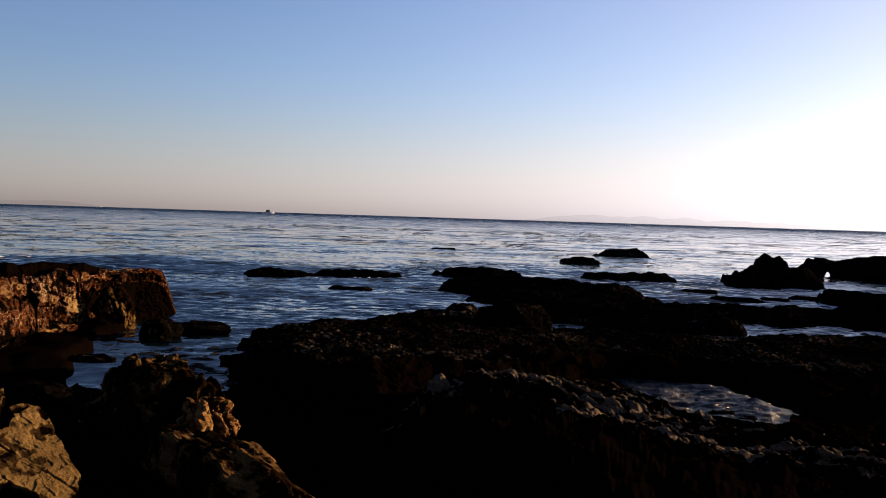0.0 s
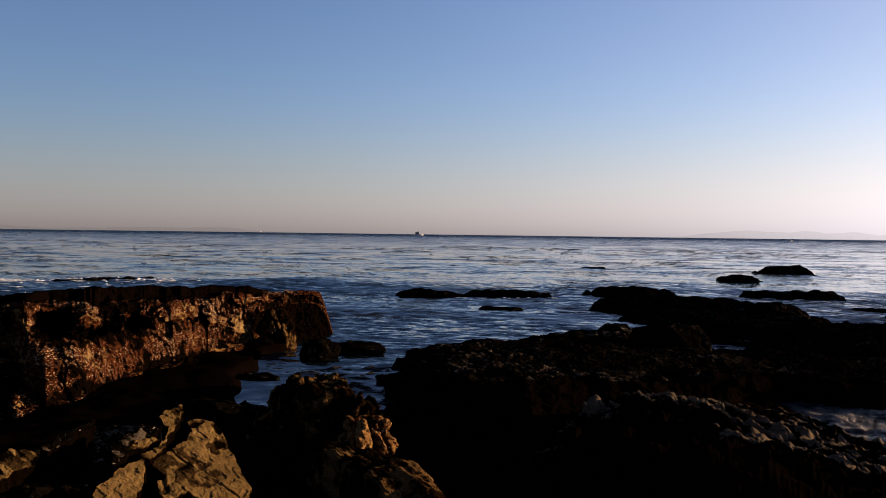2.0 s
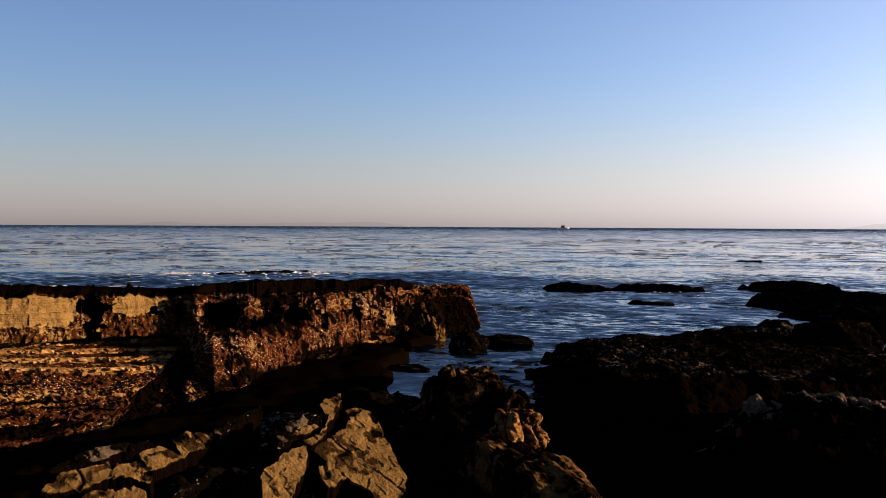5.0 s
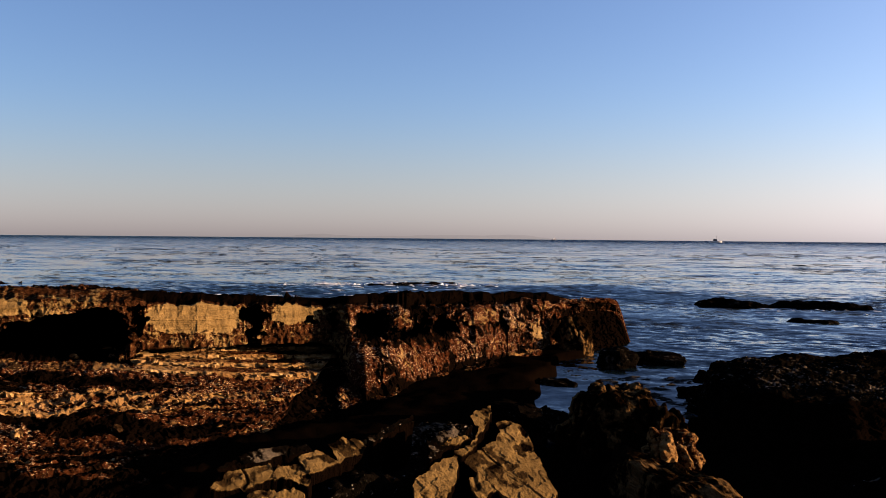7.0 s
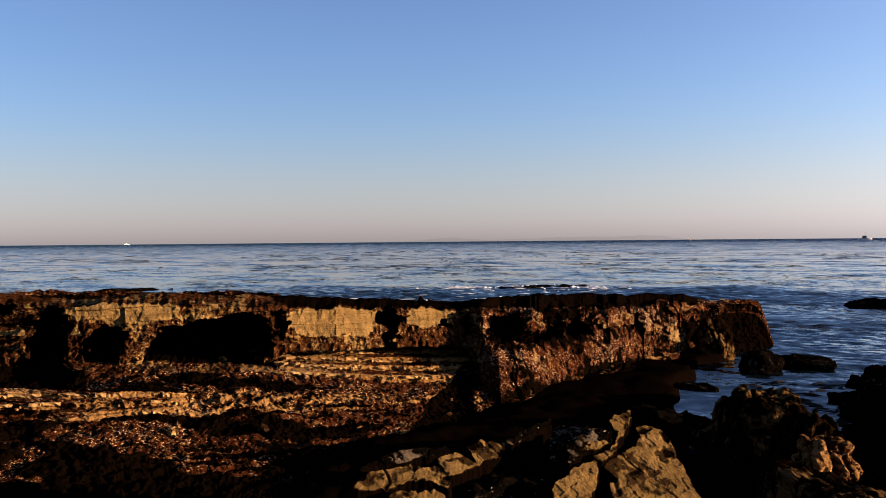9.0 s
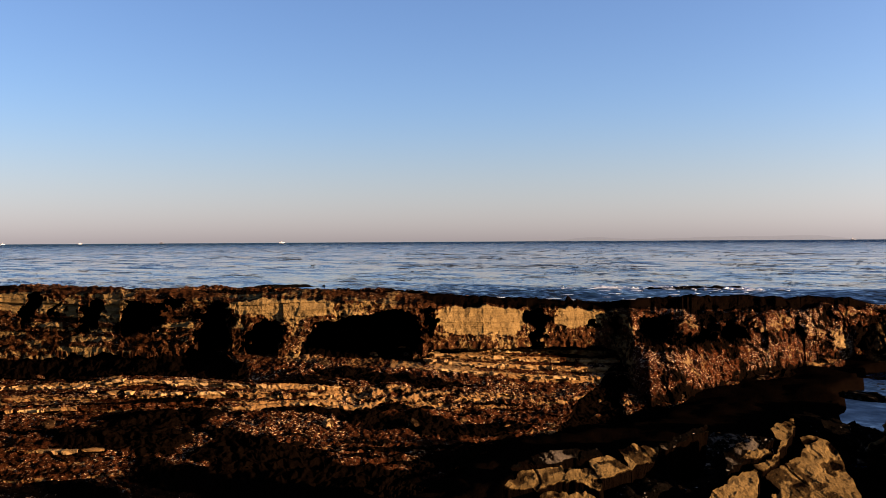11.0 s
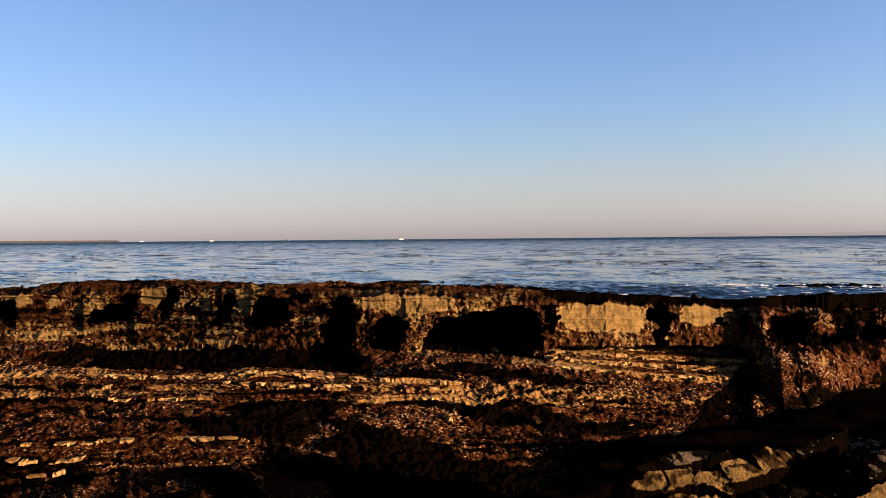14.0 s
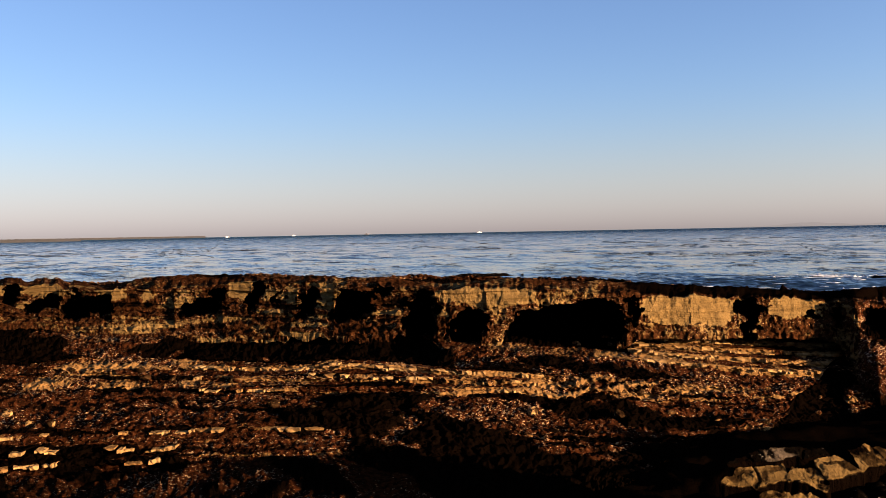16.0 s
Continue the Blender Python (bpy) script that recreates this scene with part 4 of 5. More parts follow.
PLATEAU_FAR = ([24.5, 25.5, 26.5, 28, 30, 30, 29.5, 29.5, 30.5, 32, 34.5, 37, 40], [1.2, 1.25, 1.4, 1.28, 1.33, 1.13, 0.98, 0.88, 0.82, 0.8, 0.75, 0.6, 0.45])
REEF_END = ([26, 27.5, 29.5, 31.5, 33.5, 34, 33, 33, 34, 35.5, 38, 40, 43], [-0.4, -0.4, -0.4, -0.4, -0.4, -0.4, -0.3, -0.3, -0.3, -0.3, -0.3, -0.3, -0.4])
REEF = [GULLY_EDGE, BEDS_TOP, POOL_NEAR, POOL_FAR, PLATEAU_NEAR, PLATEAU_FAR, REEF_END]


def build_reef():
    D, Z, B, S, F = sheet(REEF_AT, REEF, 800, (14, 150, 20, 34, 70, 16))
    x, y = polar(B, D)
    across = 0.73 * x + 0.68 * y
    wob = 0.35 * vnoise(x, y, 0, 3.5, 41) + 0.07 * vnoise(x, y, 0, 0.6, 42)
    wob = wob + 0.38 * fbm(x, y, 0, 1.0, 49, 4, 0.62)
    saw = (across + wob) / 0.5
    k = np.floor(saw)
    up = saw - k
    ridge = 4 * up * (1 - up) * (0.05 + 0.2 * hash01(k, 0, 0, 43)) * np.clip(0.6 + vnoise(x, y, 0, 1.7, 50), 0, 1.4) + 0.09 * fbm(x, y, 0, 0.4, 58, 4, 0.65)
    beds = np.clip((S == 1) * 1.0, 0, 1) * np.clip(-B / 4 + 1.2, 0, 1)
    rough = 0.10 * fbm(x, y, Z, 0.5, 44, 4, 0.62) + 0.13 * vnoise(x, y, 0, 1.7, 45)
    Z = Z + beds * (ridge - 0.1) + rough * np.where(S == 4, 1.0, np.where(S == 1, 0.5, 0.8))
    D = D + np.where(np.isin(S, (2, 3)), 1, 0.3) * (0.3 * fbm(x, y, Z * 2, 0.9, 46, 3))
    tip = np.clip((B - 11.2 - 1.0 * vnoise(x, y, Z * 2, 1.3, 48) - 0.5 * vnoise(x, y, Z * 2, 0.5, 59)) / 1.2, 0, 1)
    tip = tip * tip * (3 - 2 * tip)
    Z = Z * (1 - tip) - 0.7 * tip
    x, y = polar(B, D)
    # ridge tops get paler stone, a painted stand-in for sunlit edges
    worn_or_lit = np.clip((up - 0.28) * 6, 0, 1) * np.clip(0.5 + 1.5 * fbm(x, y, 0, 1.1, 55, 3, 0.6), 0, 1) + 0.35 * np.clip(2 * vnoise(x, y, 0, 0.22, 60), 0, 1)
    # near faces of the reef are painted near black for shade
    tan = np.where(S == 1, -0.25 + 1.7 * beds * np.clip((F - 0.03) / 0.08, 0, 1) * worn_or_lit, np.where(S == 4, 0.16 + 0.04 * np.clip((B + 8) / 5, 0, 1), np.where(S == 0, -0.5, -0.45))) + beds * 0.25 * (hash01(k, 7, 0, 47) - 0.5)
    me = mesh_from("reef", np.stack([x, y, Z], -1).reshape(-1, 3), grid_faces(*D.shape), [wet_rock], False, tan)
    root = thing("rock_reef", "black wet reef of tilted beds beside the channel", "reef")
    part("bedrock", me, None, root)
    top = np.argwhere((S == 4) & (B > -30) & (B < 11.5))
    strew(root, x, y, Z, top, 170, 0.05, 0.17, [wet_rock], 5, 0.35)
    strew(root, x, y, Z, np.argwhere((S == 1) & (B < -1) & (B > -28)), 40, 0.06, 0.16, [wet_rock], 6, 0.1)


build_reef()


def build_pool():
    pts = [polar(b, d) for b, d in ((-11.3, 24.7), (-13.9, 25.4), (-16.1, 24.3), (-19.5, 22.9), (-22.5, 21.7), (-19.4, 20.4), (-16.5, 20.9), (-13.8, 22.4), (-11.9, 23.2))]
    cx, cy = np.mean(pts, axis=0)
    ring = np.array(pts)
    ang = np.arctan2(ring[:, 1] - cy, ring[:, 0] - cx)
    o = np.argsort(ang)
    ring, ang = ring[o], ang[o]
    rad = np.hypot(ring[:, 0] - cx, ring[:, 1] - cy)
    A, R = np.meshgrid(np.linspace(-math.pi, math.pi, 241), np.linspace(0.01, 1, 90), indexing="ij")
    r = np.interp(A, ang, rad, period=2 * math.pi) * R * (1 + 0.07 * R * fbm(3 * np.cos(A), 3 * np.sin(A), 0, 0.9, 56, 4, 0.65))
    x, y = cx + r * np.cos(A), cy + r * np.sin(A)
    z = 0.27 + 0.05 * fbm(x, y, 0, 0.7, 51, 3) + 0.03 * fbm(x * 0.6, y * 1.3, 0, 0.28, 52, 3, 0.65)
    me = mesh_from("tide_pool", np.stack([x, y, z], -1).reshape(-1, 3), grid_faces(*x.shape), [foamy_water], True)
    tagged(new("tide_pool", me), "foaming blue water caught in a gully of the reef", "tide pool")


build_pool()


# ---- single rocks ----
def rock(label, bearing, d, z, size, heading=0, tilt=(0, 0), seed=0, mat=None, tan=0.3, level=4, group="", name="boulder", **more):
    x, y = polar(bearing, d)
    me = rock_mesh(name, (0, 0, 0), size, heading, tilt, seed, level, mats=[mat or wet_rock], tan=tan, **more)
    ob = new(name, me)
    ob.location = (float(x), float(y), z)
    return tagged(ob, label, "rock", group)


# sunlit slabs and boulders on the near shore
NEAR = "boulders on the near shore"
def outcrop(label, bearing, d, z, size, heading, seed, mat, tan, cells=150, rough=0.13):
    x, y = polar(bearing, d)
    ob = new("outcrop", mound_mesh("outcrop", size, heading, seed, cells, [mat], tan, rough, 0.16, 0.5))
    ob.location = (float(x), float(y), z)
    return tagged(ob, label, "rock", NEAR)


outcrop("dark weedy outcrop under the cracked tan slabs", 37.3, 11.7, -0.05, (3.4, 1.0, 1.4), 70, 401, wet_rock, 0.12)
outcrop("dark weedy ridge running down to the channel", 29.5, 17.5, -0.1, (6.5, 1.6, 0.85), 100, 402, wet_rock, 0.25)
outcrop("dark weedy outcrop beside the wedge-shaped boulder", 28.6, 12.2, -0.1, (6.0, 1.2, 1.3), 112, 403, wet_rock, 0.15)
# added black rocks; bed_rock's near black paints the gully's shade
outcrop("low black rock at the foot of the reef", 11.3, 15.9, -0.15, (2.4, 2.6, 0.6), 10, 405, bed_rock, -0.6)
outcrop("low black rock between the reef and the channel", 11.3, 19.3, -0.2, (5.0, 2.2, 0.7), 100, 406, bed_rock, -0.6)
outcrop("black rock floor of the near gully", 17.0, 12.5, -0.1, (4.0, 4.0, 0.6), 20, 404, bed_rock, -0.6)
SLAB_DIP = Vector((0.485, -0.247, 0.839))   # the way their flat tops face


def inside(u, v, corners):
    hit = np.zeros(u.shape, bool)
    for (ax, ay), (bx, by) in zip(corners, corners[1:] + corners[:1]):
        cross = (ay > v) != (by > v)
        hit ^= cross & (u < (bx - ax) * (v - ay) / (by - ay + 1e-9) + ax)
    return hit


def flat_slab(label, bed, corners, thick, seed, mat=None, rise=0.0, cell=0.017):
    """A broken slab of bedded sandstone lying on a tilted plane through a point; corners in plan."""
    n = np.array(SLAB_DIP)
    c = np.array(corners)
    (x0, y0), (x1, y1) = c.min(0) - 0.1, c.max(0) + 0.1
    X, Y = np.meshgrid(np.arange(x0, x1, cell), np.arange(y0, y1, cell), indexing="ij")
    wx = 0.028 * fbm(X, Y, seed, 0.14, seed, 3, 0.65) + 0.04 * vnoise(X, Y, seed, 0.4, seed + 1)
    wy = 0.028 * fbm(X, Y, seed, 0.14, seed + 2, 3, 0.65) + 0.04 * vnoise(X, Y, seed, 0.4, seed + 3)
    mid = c.mean(0)
    keep = inside(X + wx, Y + wy, [tuple(mid + (q - mid) * 1.10) for q in c])
    layer = np.floor(2.2 * (vnoise(X * 1.4, Y * 0.7, seed, 0.55, seed + 4) + 0.35 * vnoise(X, Y, 0, 0.12, seed + 5))) * 0.016
    pits = np.clip(vnoise(X, Y, seed, 0.22, seed + 6) - 0.35, 0, 1)
    line = np.abs(vnoise(X * 0.8, Y * 1.6, seed, 0.7, seed + 7))
    crack = np.clip(1 - line / 0.035, 0, 1)
    top = rise + layer - 0.05 * pits - 0.05 * crack + 0.006 * fbm(X, Y, 0, 0.09, seed + 8, 3, 0.65)
    base = bed[2] - ((X - bed[0]) * n[0] + (Y - bed[1]) * n[1]) / n[2]
    rows, cols = X.shape
    up = np.stack([X, Y, base + top], -1).reshape(-1, 3)
    flat_z = up[:, 2].copy()
    lean = 0.10 * fbm(X, Y, 0, 0.3, seed + 9, 2)
    middle = np.stack([X + 0.3 * lean, Y + 0.3 * lean, base + top - thick], -1).reshape(-1, 3)
    inward = np.stack([mid[0] - X, mid[1] - Y], -1)
    low = np.stack([X + lean + 0.16 * inward[..., 0], Y + lean + 0.16 * inward[..., 1], base + top - thick - 0.55], -1).reshape(-1, 3)
    cells = keep[:-1, :-1]
    i, j = np.nonzero(cells)
    a = i * cols + j
    N = rows * cols
    quads = [np.stack([a, a + cols, a + cols + 1, a + 1], 1), np.stack([a, a + 1, a + cols + 1, a + cols], 1) + 2 * N]
    for di, dj, p, q in ((-1, 0, 0, 1), (1, 0, cols + 1, cols), (0, -1, cols, 0), (0, 1, 1, cols + 1)):
        near = np.zeros_like(cells)
        src = np.pad(cells, 1)[1 + di:1 + di + cells.shape[0], 1 + dj:1 + dj + cells.shape[1]]
        near = cells & ~src
        i, j = np.nonzero(near)
        b = i * cols + j
        side = np.stack([b + p, b + q, b + q + N, b + p + N], 1)
        quads += [side, side + N]
    rim = np.concatenate([q[:, :2] for q in quads[2::2]])
    flat_xy = np.stack([X.ravel(), Y.ravel()], 1)
    for _ in range(2):
        total, count = np.zeros_like(flat_xy), np.zeros(len(flat_xy))
        for a, b in (rim.T, rim.T[::-1]):
            np.add.at(total, a, flat_xy[b])
            np.add.at(count, a, 1)
        on = count > 0
        flat_xy[on] = 0.4 * flat_xy[on] + 0.6 * total[on] / count[on][:, None]
    shift = flat_xy - up[:, :2]
    drop = -(shift[:, 0] * n[0] + shift[:, 1] * n[1]) / n[2]
    up[:, :2] += shift
    up[:, 2] += drop
    for under in (middle, low):
        under[:, :2] += shift
        under[:, 2] += drop
    quads = np.concatenate(quads)
    used, idx = np.unique(quads, return_inverse=True)
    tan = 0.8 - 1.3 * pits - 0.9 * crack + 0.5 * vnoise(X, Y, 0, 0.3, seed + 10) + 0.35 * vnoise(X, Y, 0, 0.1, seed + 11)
    # the upper edges fray into thin dark beds
    high = -((X - mid[0]) * n[0] + (Y - mid[1]) * n[1]) / math.hypot(n[0], n[1])
    high = high / (np.abs(high[keep]).max() + 1e-6)
    fray = vnoise((X * 0.3 + Y) * 0.45, (X - 0.3 * Y) * 2.6, seed, 0.17, seed + 12) + 0.5 * vnoise(X, Y, seed, 0.07, seed + 13)
    rim_wear = 0.45 if thick > 0.08 else 0.2
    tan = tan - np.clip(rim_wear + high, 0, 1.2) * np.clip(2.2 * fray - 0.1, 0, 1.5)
    top = top - 0.03 * np.clip(0.2 + high, 0, 1) * np.clip(2.2 * fray - 0.1, 0, 1)
    up[:, 2] = (base + top).ravel() + (up[:, 2] - flat_z)
    tan = tan - (0.6 if mat else 0.0)
    pts = np.concatenate([up, middle, low])[used]
    # sides and footing drop to near black, shade put into the mask
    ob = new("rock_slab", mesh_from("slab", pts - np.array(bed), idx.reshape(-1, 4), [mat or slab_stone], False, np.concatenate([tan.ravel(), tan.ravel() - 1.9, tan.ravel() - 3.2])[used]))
    ob.location = bed
    return tagged(ob, label, "rock", NEAR)


CRACKED, NARROW = "cracked tan sandstone slab with a flat sloping top", "narrow tan sandstone slab lit by low sun"
BED_A, BED_B, BED_C, BED_D = (-7.23, 9.5, 1.55), (-7.14, 9.05, 1.39), (-5.82, 10.92, 1.46), (-4.75, 11.7, 1.0)
STRIP_SLABS = [
    (CRACKED, BED_A, 0.035, ((-7.71, 8.38), (-7.74, 8.65), (-7.47, 9.15), (-7.34, 9.07), (-7.47, 8.72))),
    (CRACKED, BED_A, 0.035, ((-7.32, 9.06), (-7.44, 9.23), (-7.32, 9.49), (-7.13, 9.43))),
    (CRACKED, BED_A, 0.035, ((-7.10, 9.44), (-7.37, 9.56), (-7.27, 9.85), (-6.98, 9.92))),
    (CRACKED, BED_A, 0.035, ((-6.97, 9.96), (-7.21, 10.07), (-7.09, 10.45), (-6.93, 10.57), (-6.89, 10.38))),
    (CRACKED, BED_B, 0.035, ((-7.32, 8.42), (-7.36, 8.70), (-7.23, 8.92), (-7.06, 8.81))),
    (CRACKED, BED_B, 0.035, ((-7.08, 8.81), (-7.21, 9.09), (-6.99, 9.19), (-6.90, 9.06))),
    (CRACKED, BED_B, 0.035, ((-7.22, 9.15), (-7.02, 9.40), (-6.99, 9.25))),
]
RIDGE_SLABS = [
    (NARROW, BED_C, 0.05, ((-5.97, 10.16), (-5.94, 10.67), (-5.82, 11.14), (-5.69, 10.79), (-5.59, 10.23), (-5.70, 9.88))),
    (NARROW, BED_C, 0.05, ((-5.88, 11.10), (-5.80, 11.65), (-5.74, 11.48), (-5.79, 11.15))),
    (NARROW, BED_C, 0.05, ((-5.81, 11.68), (-5.86, 11.90), (-6.05, 11.96), (-5.97, 12.38), (-5.81, 12.10))),
    (NARROW, BED_C, 0.05, ((-6.10, 10.88), (-6.01, 11.33), (-5.85, 11.55), (-5.91, 11.26))),
    ("tan wedge-shaped sandstone slab with dark pits", BED_D, 0.10, ((-5.71, 11.22), (-5.66, 11.56), (-5.62, 12.09), (-5.75, 12.17), (-5.61, 12.39), (-5.4, 12.46), (-5.24, 12.3), (-4.96, 12.06), (-4.72, 11.85), (-4.49, 11.31), (-4.67, 10.95), (-4.96, 11.24), (-5.2, 11.2), (-5.51, 11.26))),
    ("small tan slab broken from the wedge-shaped slab", BED_D, 0.06, ((-5.52, 10.92), (-5.52, 11.21), (-5.22, 11.16), (-5.38, 10.79))),
]
SLABS = STRIP_SLABS + RIDGE_SLABS
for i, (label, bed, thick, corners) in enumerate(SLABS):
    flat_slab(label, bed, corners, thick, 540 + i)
DULL = "dull brown weathered strip of rock beside the tan slabs"
for i, (bed, corners) in enumerate((
        (BED_A, ((-6.97, 10.64), (-6.90, 11.05), (-6.79, 11.48), (-6.74, 11.43), (-6.88, 10.67))),
        (BED_A, ((-7.86, 8.6), (-7.6, 9.15), (-7.3, 9.75), (-7.42, 9.75), (-7.75, 9.15))),
        (BED_C, ((-6.05, 10.75), (-6.0, 11.3), (-5.93, 11.75), (-6.12, 11.6), (-6.2, 11.0))))):
    flat_slab(DULL, bed, corners, 0.03, 570 + i, wet_rock)
# dark_stone paints the reef's shadow here; an added stone is the lit face
rock("weathered rock with a knobbly peak, darkened as if in shadow", 18.5, 17.9, -0.3, (1.35, 1.6, 1.88), 20, (4, 4), 221, dark_stone, 0.39, 6, NEAR, facets=9, rough=0.15, lump=0.4, boxy=0.1, worn_or_lit=0.45, cracks=5, crack=0.14, beds=0.2)
rock("weathered shoulder of rock beside the channel, darkened as if in shadow", 15.3, 17.2, -0.3, (1.6, 1.4, 1.6), 60, (0, 14), 226, dark_stone, 0.39, 6, NEAR, facets=9, rough=0.15, lump=0.4, boxy=0.2, worn_or_lit=0.4, cracks=5, crack=0.12, beds=0.16)
rock("orange stone standing in for the sunlit face of the weathered rock", 14.4, 16.1, 0.42, (1.0, 0.75, 0.75), 40, (0, 10), 225, ledge_rock, 0.62, 5, NEAR, facets=8, rough=0.12, lump=0.22, worn_or_lit=0.3, cracks=5, crack=0.1)
rock("long dark ridge of rock with a tan edge", 13.8, 14.2, -0.1, (4.9, 1.1, 1.12), 130, (6, 0), 222, dark_stone, 0.44, 6, NEAR, facets=10, rough=0.10, lump=0.3, worn_or_lit=0.3, beds=0.12)
rock("low tan boulder at the edge of the dark gully", 7.2, 11.5, 0.0, (1.1, 0.8, 0.72), 30, (0, 6), 223, ledge_rock, 0.6, 5, NEAR)
rock("dark rounded knob at the end of the ledge", 20.2, 34.7, -0.3, (1.25, 1.3, 1.65), 0, (0, 0), 227, dark_stone, 0.4, 5, NEAR, rough=0.14, lump=0.4, worn_or_lit=0.4, boxy=0.1)
rock("dark low rock with white barnacles in the channel", 22.8, 20.8, -0.3, (2.3, 1.4, 0.95), 5, (0, 0), 224, wet_rock, 0.2, 5, NEAR, rough=0.1)

# rocks in the channel
CH = "rocks in the channel"
rock("black rock standing in the channel", 17.5, 32.0, -0.35, (1.4, 1.4, 1.05), 0, (0, 0), 231, wet_rock, 0.25, 4, CH)
rock("black low rock standing in the channel", 15.2, 33.2, -0.35, (2.2, 1.0, 0.75), 10, (0, 0), 232, wet_rock, 0.2, 4, CH)
rock("small dark rock awash in the channel", 21.2, 27.8, -0.2, (1.2, 0.6, 0.38), 0, (0, 0), 233, wet_rock, 0.3, 3, CH)
for k, (b, d, l, w, h) in enumerate(((12.0, 29.6, 0.9, 0.7, 0.6), (12.5, 26.6, 1.1, 0.6, 0.55), (11.7, 24.6, 1.3, 0.9, 0.75), (12.4, 22.6, 0.8, 0.6, 0.5), (19.6, 26.2, 0.7, 0.4, 0.4))):
    rock("small ragged black rock awash beside the reef", b, d, -0.32, (l, w, h), 20 * k, (0, 0), 241 + k, wet_rock, 0.2, 4, CH, rough=0.1, lump=0.25, worn_or_lit=0.35)
rock("black boulder on the reef", -4.6, 29.0, 0.9, (2.4, 1.8, 0.85), 10, (0, 0), 234, wet_rock, 0.25, 4, CH)
rock("black pointed boulder on the reef", -1.4, 30.2, 0.95, (1.1, 0.9, 0.6), 0, (0, 0), 235, wet_rock, 0.2, 4, CH)

# low reefs farther out
OUT = "low reefs offshore"
# bearing, distance, length, width, height, turn
MIDDLE_REEFS = [
    (10.3, 64, 4.4, 2.6, 0.65, 0), (5.7, 65, 5.6, 2.6, 0.62, 0), (-2.3, 68, 6.0, 3.5, 0.95, 0), (-6.6, 54, 10.0, 6.0, 1.1, -10), (-7.9, 47.5, 9.6, 4.0, 0.82, -16),
    (-11.6, 70, 7.0, 3.2, 0.9, 0), (-9.0, 96, 3.8, 3.0, 0.8, 0), (-11.6, 118, 6.0, 4.0, 1.4, 0), (-21.0, 74, 6.4, 4.0, 1.75, -10), (-20.5, 84, 2.8, 2.6, 2.2, 0),
    (-24.3, 90, 6.0, 5.0, 2.3, 0), (-27.6, 88, 8.0, 5.0, 2.5, 0), (-31.5, 86, 9.0, 6.0, 2.0, 0),
]
OUTER_REEFS = [
    (-16.4, 61, 2.2, 1.6, 0.5, 0), (-18.6, 55.5, 3.0, 1.8, 0.55, 0), (-20.9, 57.7, 1.8, 1.2, 0.38, 0), (-22.5, 59.7, 2.0, 1.4, 0.48, 0), (-19.4, 69.6, 3.4, 1.8, 0.65, 0), (-24.4, 57.5, 2.6, 2.0, 1.15, 0), (-27.0, 60, 5.0, 2.4, 0.9, 0),
    (-13.0, 40, 9.0, 4.0, 1.25, -16), (-18.5, 45, 6.0, 3.2, 0.9, -10), (-25.8, 46, 10.5, 3.5, 0.9, -10), (-32, 46, 12.0, 5.0, 1.3, -20), (30.6, 75, 8.0, 2.4, 1.0, 10),
    (0.0, 123, 3.2, 1.5, 0.5, 0), (6.0, 53, 2.4, 1.2, 0.4, 0), (82.5, 60, 5.0, 2.0, 0.5, 70), (56.8, 90, 6.4, 2.0, 0.42, 0),
]
for i, (b, d, l, w, h, hd) in enumerate(MIDDLE_REEFS + OUTER_REEFS):
    x, y = polar(b, d)
    ob = new("reef_rock", mound_mesh("reef_rock", (l * 1.1, w * 1.1, h - 0.2), b + hd, 300 + i, 110 if d < 60 and l > 6 else 64, [wet_rock], 0.05, 0.12 if h > 1.5 else 0.10 if h > 0.6 else 0.05, 0.22, 0.5 if h > 1.5 else 0.34))
    ob.location = (float(x), float(y), -0.05)
    tagged(ob, "low black reef rock washed by the sea", "rock", OUT)


